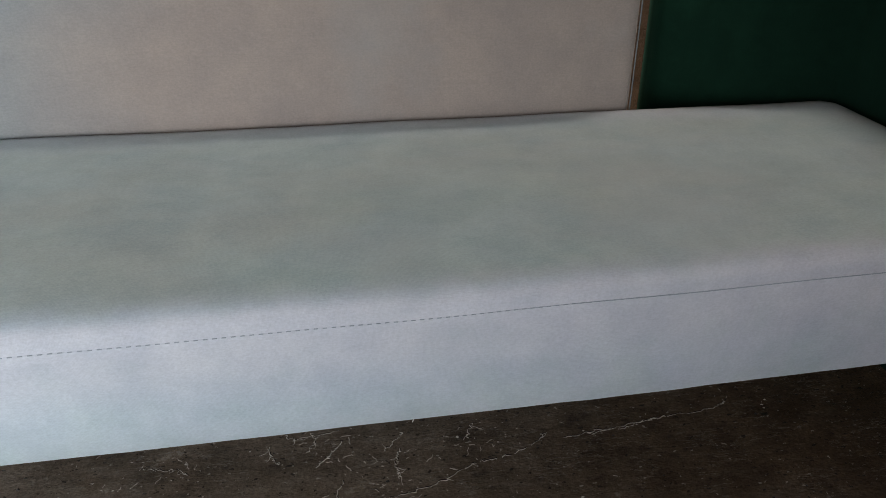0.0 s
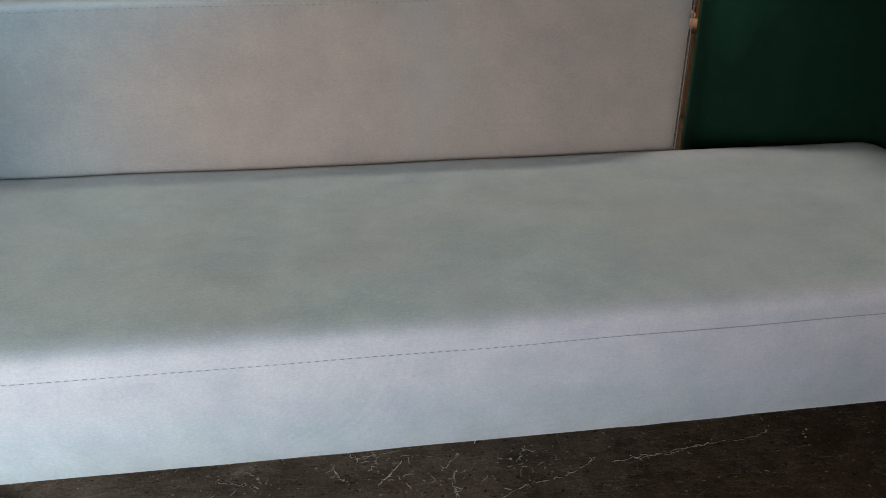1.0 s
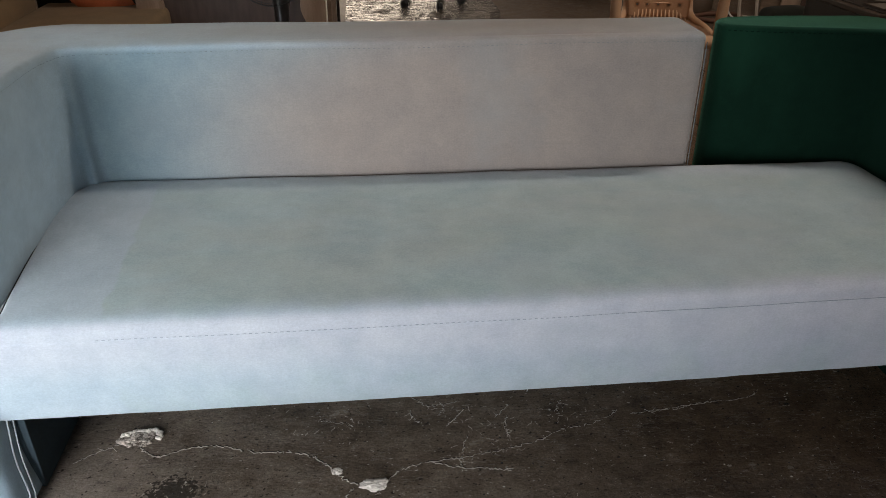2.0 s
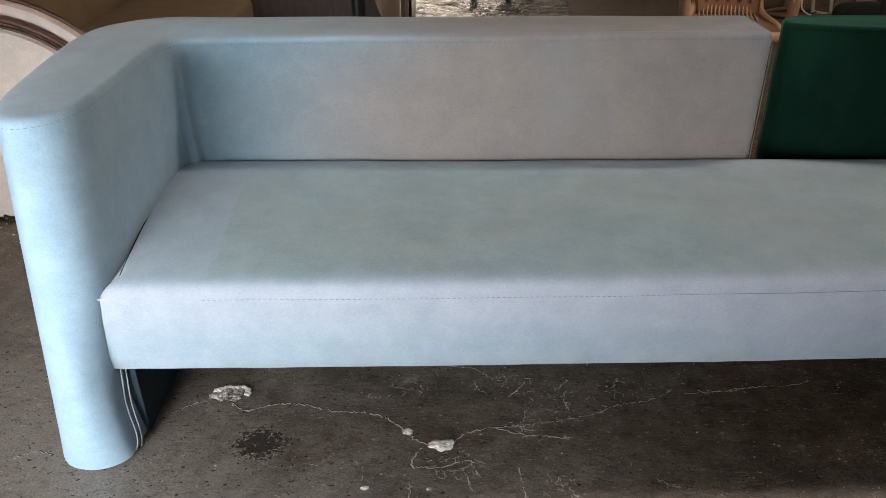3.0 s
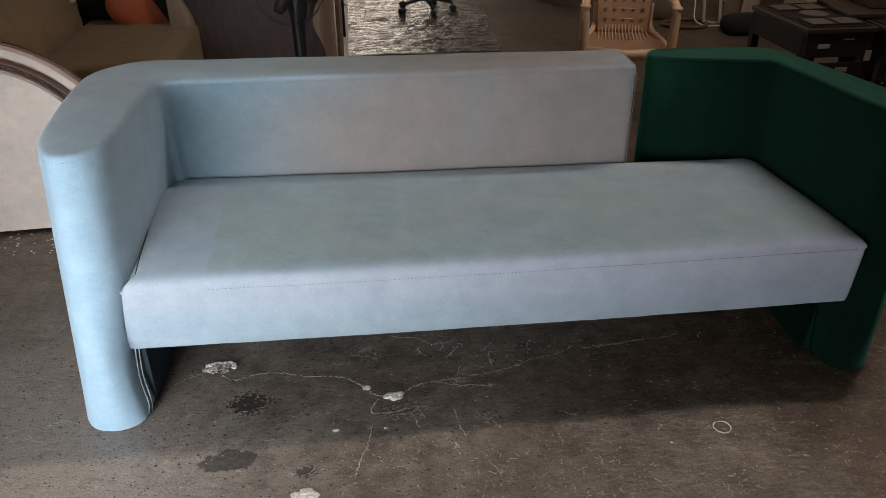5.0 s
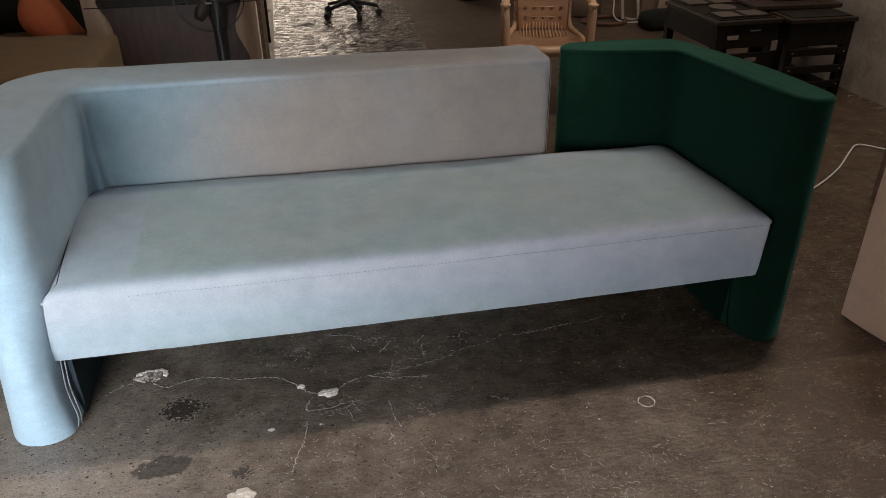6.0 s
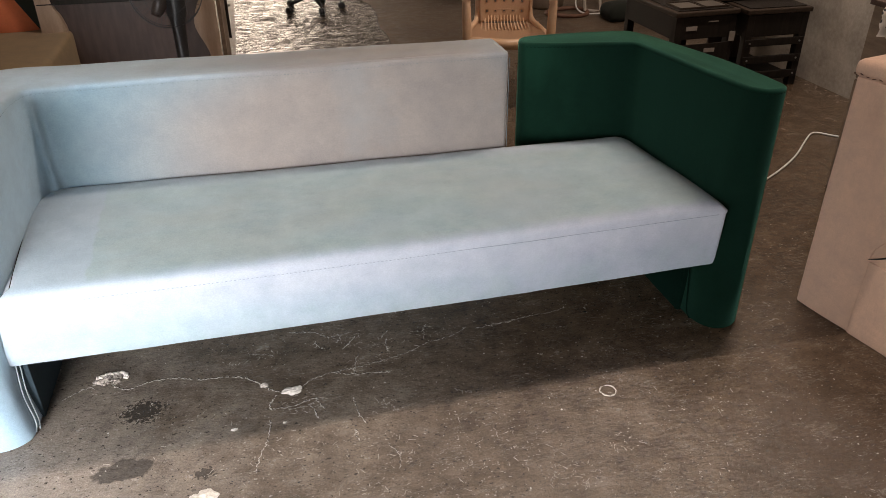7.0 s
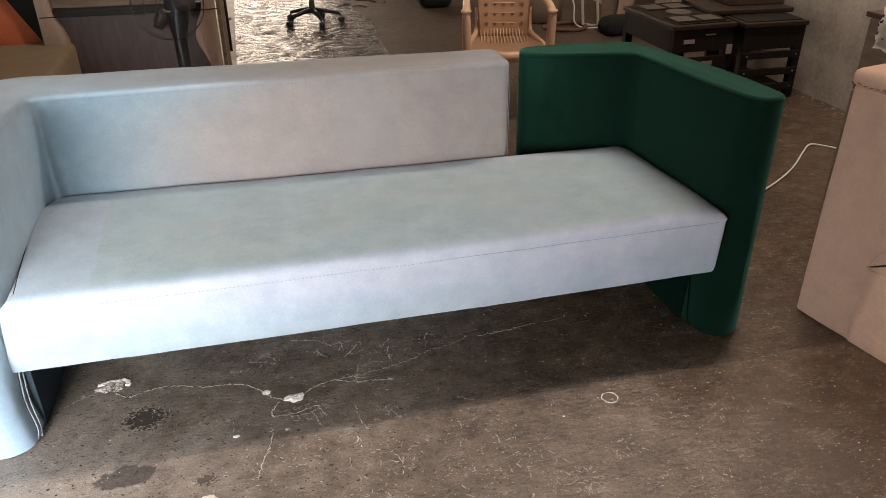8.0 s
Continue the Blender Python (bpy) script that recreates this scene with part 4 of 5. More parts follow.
def calico_armchair():
    """Side of an armchair in bare calico, rolled and stitched top edge, seat box in front."""
    t = thing("armchair", pose(2.562, 0.012, 0, 0, 0, 11.5), "armchair covered in bare cream calico, top edge coarsely stitched, front torn", "armchair")
    part("side_panel", cushion_block((0, -0.36, 0.0), (0.85, 0.03, 0.84), 0.008), M_CREAM, t, "", True)
    part("top_panel", cushion_block((-0.014, -0.375, 0.838), (0.862, 0.040, 0.896), 0.024, 0.010), M_CREAM, t, "rolled calico top edge", True)
    part("seat_box", cushion_block((-0.006, -0.95, 0.0), (0.83, SEAM_Y, TEAR_Z), 0.005, 0.01), M_CREAM, t, "", True)
    bm = bmesh.new()
    tube(bm, [(-0.003, SEAM_Y + 0.004, TEAR_Z + 0.004), (-0.004, SEAM_Y - 0.025, TEAR_Z + 0.020), (-0.003, SEAM_Y - 0.05, TEAR_Z + 0.036), (-0.002, SEAM_Y - 0.10, TEAR_Z + 0.060)], [0.001, 0.0025, 0.003, 0.002], 8)
    part("torn_gap", bm, M_DARKCLOTH, t, "dark gap where the cover is torn")
    bm = tube(bmesh.new(), spline([(-0.001, SEAM_Y + 0.002, TEAR_Z + 0.01), (-0.002, SEAM_Y - 0.012, TEAR_Z + 0.05), (-0.001, SEAM_Y - 0.05, TEAR_Z + 0.10), (0.0, SEAM_Y - 0.10, TEAR_Z + 0.13)], 5), 0.0022, 6)
    part("pulled_crease", bm, M_CREAM, t, "", True)
    bm = bmesh.new()
    rnd = random.Random(4)
    for k in range(14):
        x = 0.0 + k * 0.024
        p = Vector((x, 0.0395, 0.846 + 0.004 * math.sin(k * 1.3)))
        tube(bm, [p, p + Vector((0.011, 0.002, rnd.uniform(-0.004, 0.006)))], 0.0014, 5)
        p = Vector((-0.0145, 0.03 - k * 0.022, 0.850 + 0.004 * math.sin(k * 1.7)))
        tube(bm, [p, p + Vector((-0.001, -0.011, rnd.uniform(-0.004, 0.006)))], 0.0014, 5)
    part("stitching", bm, M_RUST, t, "coarse brown stitches")
    return t


calico_armchair()


def oval_chair():
    """Ivory upholstered chair back with two lines of dark carved trim, standing low on the floor."""
    t = thing("upholstered_chair", pose(-0.842, 1.27, 0, 0, 0, 4), "ivory upholstered rounded chair with double dark carved wood trim", "chair")
    W, H = 0.55, 0.824

    def outline(inset, n=40):
        """Upright sides that round over into the top."""
        pts, r = [], 0.60
        pts.append((-(W - inset), 0.02))
        for k in range(n + 1):
            a = math.pi - math.pi * k / n
            c, s = math.cos(a), math.sin(a)
            px = (W - inset) * c
            pz = (H - r) + (r - inset) * abs(s)
            pts.append((px, pz))
        pts.append((W - inset, 0.02))
        return pts
    front = outline(0.0)
    rings = [[Vector((x, y, max(z, 0.006))) for x, z in o] for y, o in ((0.0, outline(0.035)), (-0.02, outline(0.012)), (0.015, front), (0.04, outline(0.012)), (0.12, outline(0.09)), (0.30, outline(0.16)))]
    ob = part("body", loft(rings), M_IVORY, t, "", False)
    smooth_sides(ob)
    for inset, r, y, nm in ((-0.002, 0.0085, 0.012, "outer_trim"), (0.063, 0.012, -0.022, "inner_trim"), (0.088, 0.006, -0.020, "inner_bead")):
        bm = tube(bmesh.new(), [(x, y, max(z, 0.03)) for x, z in outline(inset, 60)], r, 8)
        part(nm, bm, M_WALNUT, t, "dark carved wood trim", True)
    rings = [[Vector((x, y, max(z, 0.012))) for x, z in outline(i)] for y, i in ((-0.005, 0.096), (-0.026, 0.106), (-0.034, 0.15), (-0.036, 0.22))]
    ob = part("pad", loft(rings), M_IVORY, t, "ivory padded panel")
    smooth_sides(ob)
    part("plinth", boxed((-0.54, -0.012, 0.0), (0.54, 0.38, 0.022), 0.006), M_WALNUT, t)
    rnd = random.Random(12)
    bm = tube(bmesh.new(), [(-0.54 + 0.0386 * k, -0.022 + rnd.uniform(-0.012, 0.008), 0.014 + rnd.uniform(-0.006, 0.012)) for k in range(29)], [rnd.uniform(0.005, 0.013) for k in range(29)], 6)
    part("torn_welt", bm, M_BLACKWOOD, t, "torn black welt along the foot")
    return t


oval_chair()


def tan_armchair():
    t = thing("lounge_chair", pose(-0.72, 2.75, 0), "olive-tan velour lounge chair with a fat rounded arm", "armchair")
    part("seat_block", cushion_block((-0.36, -0.42, 0.0), (0.38, 0.72, 0.42), 0.035, 0.012), M_OLIVE, t, "", True)
    bm = bmesh.new()
    tube(bm, [(-0.60, -0.40, 0.40), (-0.60, -0.37, 0.41), (-0.60, 0.0, 0.43), (-0.60, 0.5, 0.43), (-0.60, 0.53, 0.42)], [0.19, 0.25, 0.275, 0.275, 0.22], 22)
    box(bm, (-0.86, -0.38, 0.0), (-0.36, 0.52, 0.4), 0.03, 3)
    part("arm", bm, M_OLIVE, t, "fat rounded arm", True)
    part("back_panel", boxed((-0.42, 0.725, 0.0), (0.32, 0.85, 0.95), 0.03, 3), M_DARKCLOTH, t, "dark green back")
    return t


tan_armchair()


def pillow():
    t = bmesh.new()
    bmesh.ops.create_uvsphere(t, u_segments=28, v_segments=18, radius=1.0)
    for v in t.verts:
        q = v.co
        v.co = Vector((math.copysign(abs(q.x) ** 0.7, q.x) * 0.20, q.y * 0.065, math.copysign(abs(q.z) ** 0.7, q.z) * 0.20))
    ob = part("cushion", t, M_ORANGE, None, "", True)
    ob.matrix_world = pose(-0.686, 3.33, 0.565, -12, 24, 6)
    return tagged(ob, "orange cloth cushion leaning on the olive lounge chair", "cushion")


pillow()
panel = part("panel", boxed((0, 0, 0), (0.12, 0.02, 0.52), 0.004), M_DARKCLOTH)
panel.matrix_world = pose(-0.515, 3.235, 0.44, -4, -30, 0)
tagged(panel, "black cloth-covered board leaning over the orange cushion", "board")


def console():
    """Pale S-curved end boards, dark front boards, plank side."""
    t = thing("console", pose(0.03, 3.22, 0), "dark brown console with pale S-curved wooden end boards", "cabinet")

    def s_board(x, flip):
        prof = [(-0.055, 0.0), (-0.045, 0.12), (-0.03, 0.25), (0.03, 0.40), (0.015, 0.50), (-0.02, 0.58), (-0.03, 0.70), (0.02, 0.85)]
        edge = [p.x for p in spline([(a, 0, b) for a, b in prof], 4)]
        zs = [p.z for p in spline([(a, 0, b) for a, b in prof], 4)]
        bm = bmesh.new()
        rows = []
        for e, z in zip(edge, zs):
            inner, outer = x + flip * e * -1 + flip * -0.02, x + flip * 0.09
            lo, hi = min(inner, outer), max(inner, outer)
            rows.append([bm.verts.new(p) for p in ((lo, -0.02, z), (hi, -0.02, z), (hi, 0.03, z), (lo, 0.03, z))])
        for A, B in zip(rows, rows[1:]):
            for k in range(4):
                bm.faces.new((A[k], A[(k + 1) % 4], B[(k + 1) % 4], B[k]))
        bm.faces.new(rows[0][::-1])
        bm.faces.new(rows[-1])
        return bm
    part("end_board", s_board(-0.44, -1), M_PALEWOOD, t, "pale S-curved end board")
    part("end_board", s_board(0.415, 1), M_PALEWOOD, t, "pale S-curved end board")
    part("front_board", boxed((-0.46, 0.035, 0.02), (0.468, 0.055, 0.572), 0.002), M_BROWNBOARD, t)
    part("rail", boxed((-0.45, 0.0, 0.577), (0.45, 0.05, 0.625), 0.004), M_BLACKWOOD, t, "black cross rail")
    part("upper_board", boxed((-0.45, 0.035, 0.63), (0.45, 0.055, 0.80), 0.003), M_SLAT, t)
    part("tabletop", boxed((-0.56, -0.03, 0.80), (0.56, 0.85, 0.84), 0.006), M_BROWNBOARD, t)
    for k in range(6):
        part("side_plank", boxed((0.51, 0.06 + k * 0.13, 0.0), (0.535, 0.06 + k * 0.13 + 0.125, 0.795), 0.003), M_SLAT, t)
    part("corner_post", boxed((0.537, 0.80, 0.12), (0.557, 0.83, 0.795), 0.003), M_BLACKWOOD, t, "black edge strip")
    bm = lathe(bmesh.new(), [(0.008, 0), (0.011, 0.004), (0.008, 0.012), (0.002, 0.014)], (0, 0, 0), 12)
    bmesh.ops.transform(bm, matrix=pose(0.566, 0.80, 0.36, 90, 0, 0), verts=bm.verts)
    part("knob", bm, M_STEEL, t, "small steel knob", True)
    for x in (-0.47, 0.47):
        bm = boxed((x - 0.05, -0.024, 0.585), (x + 0.05, -0.0205, 0.591), 0)
        part("hinge_line", bm, M_BLACKWOOD, t)
    return t


console()


def pedestal_fan():
    t = thing("pedestal_fan", pose(0.336, 2.72, 0), "black pedestal fan with a round wire cage, standing still", "fan")
    part("foot", lathe(bmesh.new(), [(0.19, 0), (0.19, 0.015), (0.15, 0.03), (0.04, 0.045), (0.03, 0.07)], (0, 0, 0), 28), M_BLACK, t, "", True)
    part("pole", tube(bmesh.new(), [(0, 0, 0.04), (0, 0, 0.36), (0, 0.03, 0.52), (0, 0.05, 0.60), (0, 0.05, 0.84)], [0.036, 0.036, 0.038, 0.058, 0.062], 16), M_BLACK, t, "", True)
    part("motor", tube(bmesh.new(), [(-0.02, 0.0, 0.69), (-0.02, 0.02, 0.69), (-0.015, 0.05, 0.69)], [0.025, 0.04, 0.045], 18), M_BLACK, t, "", True)
    cage = part("cage", bmesh.new(), M_BLACK, t)
    bm = bmesh.new()
    c, R = Vector((-0.036, -0.02, 0.715)), 0.195
    for r, y, w in ((R, 0.0, 0.0032), (R, 0.05, 0.002), (R * 0.62, -0.028, 0.0015), (R * 0.3, -0.035, 0.0015)):
        tube(bm, [c + Vector((r * math.cos(a), y, r * math.sin(a))) for a in [2 * math.pi * k / 48 for k in range(48)]], w, 5, True)
    for k in range(44):
        a = 2 * math.pi * k / 44
        d = Vector((math.cos(a), 0, math.sin(a)))
        tube(bm, [c + d * R, c + d * R * 0.62 + Vector((0, -0.028, 0)), c + d * R * 0.2 + Vector((0, -0.037, 0))], 0.0009, 4)
    bm.to_mesh(cage.data)
    bm.free()
    for k in range(3):
        bm = bmesh.new()
        rows = []
        for j in range(9):
            r, tw = 0.04 + 0.112 * j / 8, 0.6 - 0.3 * j / 8
            a0 = 2 * math.pi * k / 3
            w = 0.03 + 0.05 * math.sin(math.pi * min(j / 8 * 0.8 + 0.1, 1))
            rows.append([bm.verts.new(c + Vector((r * math.cos(a0 + s * w / r * 0.5), 0.02 + 0.02 * s * tw + dy, r * math.sin(a0 + s * w / r * 0.5)))) for s, dy in ((-1, 0), (1, 0), (1, 0.002), (-1, 0.002))])
        for A, B in zip(rows, rows[1:]):
            for q in range(4):
                bm.faces.new((A[q], A[(q + 1) % 4], B[(q + 1) % 4], B[q]))
        bm.faces.new(rows[0][::-1])
        bm.faces.new(rows[-1])
        part("blade", bm, M_SMOKED, t, "", True)
    part("badge", boxed((-0.055, -0.062, 0.682), (-0.02, -0.055, 0.690), 0.001), M_LABEL, t, "small pale badge")
    return t


pedestal_fan()


def office_chair():
    t = thing("office_chair", pose(1.315, 5.38, 0, 0, 0, 12), "black office chair on a five-star castor base", "chair")
    part("column", lathe(bmesh.new(), [(0.032, 0.10), (0.034, 0.14), (0.026, 0.16), (0.024, 0.28), (0.015, 0.285), (0.014, 0.42)], (0, 0, 0), 18), M_BLACK, t, "", True)
    for k in range(5):
        a = 2 * math.pi * k / 5 - math.pi / 2
        d = Vector((math.cos(a), math.sin(a), 0))
        spoke = part("spoke", tube(bmesh.new(), [d * 0.02 + Vector((0, 0, 0.125)), d * 0.12 + Vector((0, 0, 0.115)), d * 0.255 + Vector((0, 0, 0.085))], [0.026, 0.021, 0.014], 10), M_BLACK, t, "", True)
        bm = bmesh.new()
        lathe(bm, [(0.012, -0.022), (0.03, -0.02), (0.032, -0.006), (0.026, -0.003), (0.026, 0.003), (0.032, 0.006), (0.03, 0.02), (0.012, 0.022)], (0, 0, 0), 16)
        q = a * 57.3 + 25 * k
        bmesh.ops.transform(bm, matrix=Matrix.Translation(d * 0.262 + Vector((0, 0, 0.032))) @ pose(0, 0, 0, 90, 0, q), verts=bm.verts)
        tube(bm, [d * 0.255 + Vector((0, 0, 0.088)), d * 0.258 + Vector((0, 0, 0.055))], 0.008, 8)
        part("castor", bm, M_BLACK, spoke, "", True)
    part("seat", cushion_block((-0.23, -0.23, 0.42), (0.23, 0.23, 0.50), 0.03, 0.01), M_DARKCLOTH, t, "", True)
    return t


office_chair()


def plastic_chair():
    """One-piece armchair of beige plastic, pierced back."""
    t = thing("plastic_chair", pose(2.243, 2.52, 0, 0, 0, -14) @ Matrix.Diagonal((1, 1, 1.045, 1)), "beige one-piece plastic armchair with a pierced woven-pattern back", "chair")
    # seat: a dished sheet
    bm = bmesh.new()
    nx, ny = 14, 12
    top = [[bm.verts.new((-0.22 + 0.44 * i / nx * (1 - 0.0) , -0.22 + 0.42 * j / ny, 0.405 - 0.025 * math.sin(math.pi * i / nx) * math.sin(math.pi * (0.2 + 0.7 * j / ny)) - (0.02 if j == 0 else 0))) for i in range(nx + 1)] for j in range(ny + 1)]
    for j in range(ny):
        for i in range(nx):
            bm.faces.new((top[j][i], top[j][i + 1], top[j + 1][i + 1], top[j + 1][i]))
    bmesh.ops.solidify(bm, geom=list(bm.faces), thickness=0.006)
    part("seat", bm, M_BEIGE, t, "", True)
    # back: a sheet with a grid of small holes inside a broad rim
    bm = bmesh.new()
    cols, rows = 29, 41
    grid = {}

    def bv(i, j):
        if (i, j) not in grid:
            x, h = -0.155 + 0.31 * i / cols, j / rows
            x *= 1 + 0.15 * h
            grid[i, j] = bm.verts.new((x, 0.195 + 0.13 * h + 0.03 * (x / 0.16) ** 2 * -1, 0.41 + 0.44 * h))
        return grid[i, j]
    for j in range(rows):
        for i in range(cols):
            hole = 4 <= i <= cols - 5 and 5 <= j <= rows - 4 and (i - 4) % 5 == 0 and (j - 5) % 5 == 0
            if not hole:
                bm.faces.new((bv(i, j), bv(i + 1, j), bv(i + 1, j + 1), bv(i, j + 1)))
    bmesh.ops.solidify(bm, geom=list(bm.faces), thickness=0.006)
    back = part("backrest", bm, M_BEIGE, t, "pierced back", True)
    bm = bmesh.new()
    for k in range(6):
        z = 0.475 + k * 0.055
        tube(bm, [(-0.11, 0.195 + 0.13 * (z - 0.41) / 0.44 - 0.006, z), (0, 0.203 + 0.13 * (z - 0.41) / 0.44 - 0.006, z), (0.11, 0.195 + 0.13 * (z - 0.41) / 0.44 - 0.006, z)], 0.0035, 6)
    part("rib", bm, M_BEIGE, back, "", True)
    for s in (-1, 1):
        arm = spline([(0.235 * s, -0.235, 0.0), (0.240 * s, -0.215, 0.30), (0.247 * s, -0.20, 0.52), (0.250 * s, -0.19, 0.60), (0.245 * s, -0.12, 0.632), (0.24 * s, 0.05, 0.635), (0.215 * s, 0.22, 0.66), (0.175 * s, 0.285, 0.72)], 5)
        part("arm", tube(bmesh.new(), arm, [0.030 - 0.009 * min(k / 26, 1) for k in range(len(arm))], 12), M_BEIGE, t, "", True)
        part("back_leg", tube(bmesh.new(), [(0.16 * s, 0.20, 0.42), (0.20 * s, 0.27, 0.2), (0.225 * s, 0.31, 0.0)], [0.026, 0.022, 0.018], 8), M_BEIGE, t, "", True)
        part("side_web", tube(bmesh.new(), spline([(0.238 * s, -0.2, 0.385), (0.225 * s, 0.0, 0.40), (0.17 * s, 0.2, 0.43), (0.165 * s, 0.25, 0.56)], 5), 0.016, 8), M_BEIGE, t, "", True)
        part("arm_cap", lathe(bmesh.new(), [(0.026, 0), (0.031, 0.006), (0.030, 0.014), (0.015, 0.019)], (0.25 * s, -0.195, 0.612), 14), M_BEIGE, t, "", True)
    for s in (-1, 1):
        bm = bmesh.new()
        rows = []
        for k in range(9):
            h = 0.52 + 0.48 * k / 8
            x0, x1 = 0.152 * (1 + 0.15 * h), 0.152 * (1 + 0.15 * h) + 0.075 * math.sin(math.pi * (0.12 + 0.72 * k / 8))
            y0 = 0.165 + 0.13 * h
            rows.append([bm.verts.new((s * x, y0 - 0.10 * (x - x0) + dy, 0.41 + 0.44 * h)) for x, dy in ((x0, 0), (x1, 0), (x1, 0.007), (x0, 0.007))])
        for A, B in zip(rows, rows[1:]):
            for q in range(4):
                bm.faces.new((A[q], A[(q + 1) % 4], B[(q + 1) % 4], B[q]))
        bm.faces.new(rows[0][::-1])
        bm.faces.new(rows[-1])
        part("back_wing", bm, M_BEIGE, t, "", True)
    for k in range(15):
        x = -0.14 + 0.02 * k
        part("seat_rib", tube(bmesh.new(), [(x * 0.98, 0.197, 0.445), (x, 0.175, 0.412), (x * 1.05, 0.06, 0.392)], 0.0035, 5), M_BEIGE, t, "", True)
    part("apron", tube(bmesh.new(), [(-0.235, -0.215, 0.385), (0, -0.235, 0.375), (0.235, -0.215, 0.385)], 0.03, 12), M_BEIGE, t, "", True)
    return t


plastic_chair()


def low_table(name, m, w, d, h, label):
    t = thing(name, m, label, "table", "dark stacked tables")
    part("tabletop", boxed((0, 0, h - 0.03), (w, d, h), 0.006), M_EDGEWOOD, t)
    part("rim", boxed((0.03, 0.03, h + 0.0005), (w - 0.03, d - 0.03, h + 0.006), 0.002), M_BLACKWOOD, t)
    part("apron", boxed((0.015, 0.012, h - 0.17), (w - 0.015, 0.03, h - 0.032), 0.003), M_BLACKWOOD, t)
    part("side_apron", boxed((0.012, 0.03, h - 0.17), (0.03, d - 0.02, h - 0.032), 0.003), M_BLACKWOOD, t)
    part("side_apron", boxed((w - 0.03, 0.03, h - 0.17), (w - 0.012, d - 0.02, h - 0.032), 0.003), M_BLACKWOOD, t)
    for x in (0.012, w - 0.062):
        for y in (0.01, d - 0.06):
            part("leg", boxed((x, y, 0), (x + 0.05, y + 0.05, h - 0.032), 0.004), M_BLACKWOOD, t)
    return t


ta = low_table("inlaid_table", pose(3.263, 2.31, 0, 0, 0, 1.0), 0.445, 0.68, 0.50, "black wooden table inlaid with grey slate squares and paper stickers")
for x, y, w, d in ((0.060, 0.06, 0.15, 0.16), (0.235, 0.06, 0.15, 0.16), (0.060, 0.45, 0.15, 0.16), (0.235, 0.45, 0.15, 0.16)):
    part("slate_square", boxed((x, y, 0.507), (x + w, y + d, 0.513), 0.002), M_TILE, ta)
    rim = bmesh.new()
    for lo, hi in (((x - 0.008, y - 0.008, 0.507), (x + w + 0.008, y - 0.0005, 0.517)), ((x - 0.008, y + d + 0.0005, 0.507), (x + w + 0.008, y + d + 0.008, 0.517)), ((x - 0.008, y, 0.507), (x - 0.0005, y + d, 0.517)), ((x + w + 0.0005, y, 0.507), (x + w + 0.008, y + d, 0.517))):
        box(rim, lo, hi)
    part("inlay_frame", rim, M_EDGEWOOD, ta)
bm = lathe(bmesh.new(), [(0.085, 0), (0.085, 0.008), (0.08, 0.010)], (0.222, 0.335, 0.507), 24)
part("slate_round", bm, M_TILE, ta)
part("drawer_front", boxed((0.04, 0.002, 0.12), (0.40, 0.011, 0.30), 0.003), M_BLACKWOOD, ta)
part("sticker", boxed((0.085, 0.008, 0.385), (0.160, 0.0118, 0.41), 0.0), M_LABEL, ta)
part("sticker", boxed((0.235, 0.008, 0.43), (0.305, 0.0118, 0.437), 0.0), M_LABEL, ta)
part("sticker", boxed((0.225, -0.002, 0.245), (0.300, 0.0018, 0.27), 0.0), M_LABEL, ta)
part("sticker", boxed((0.392, -0.0005, 0.305), (0.432, 0.0035, 0.365), 0.0), M_LABEL, ta)

tb = low_table("slatted_table", pose(3.725, 2.26, 0, 0, 0, -2), 0.45, 0.85, 0.50, "black wooden table with open shelf rails under the top")
for z in (0.06, 0.16, 0.27):
    part("shelf_rail", boxed((0.02, 0.004, z), (0.43, 0.024, z + 0.045), 0.003), M_BLACKWOOD, tb)
    for x in (0.05, 0.40):
        bm = lathe(bmesh.new(), [(0.006, 0), (0.006, 0.004), (0.003, 0.005)], (0, 0, 0), 8)
        bmesh.ops.transform(bm, matrix=pose(x, 0.004, z + 0.022, 90, 0, 0), verts=bm.verts)
        part("bolt", bm, M_STEEL, tb)
part("back_board", boxed((0.06, 0.5, 0.062), (0.40, 0.52, 0.33), 0.002), M_BROWNBOARD, tb)
part("paper", boxed((0.24, 0.3, 0.20), (0.36, 0.304, 0.28), 0.0), M_LABEL, tb)
part("lower_shelf", boxed((0.02, 0.03, 0.045), (0.43, 0.80, 0.06), 0.002), M_BLACKWOOD, tb)

tc = thing("upturned_tray", pose(3.80, 2.50, 0.507, 0, 0, -4), "dark brown wooden tray frame lying on the table", "tray")
part("board", boxed((-0.16, 0, 0), (0.42, 0.55, 0.028), 0.005), M_EDGEWOOD, tc)
part("upper_board", boxed((0.02, 0.12, 0.029), (0.42, 0.5, 0.09), 0.006), M_BROWNBOARD, tc)
part("panel", boxed((0.06, 0.16, 0.091), (0.38, 0.45, 0.105), 0.003), M_TILE, tc)
tagged(part("carton", boxed((3.60, 2.95, 0.507), (3.78, 3.12, 0.60), 0.004), M_PALEWOOD), "small pale carton on the dark table", "box")


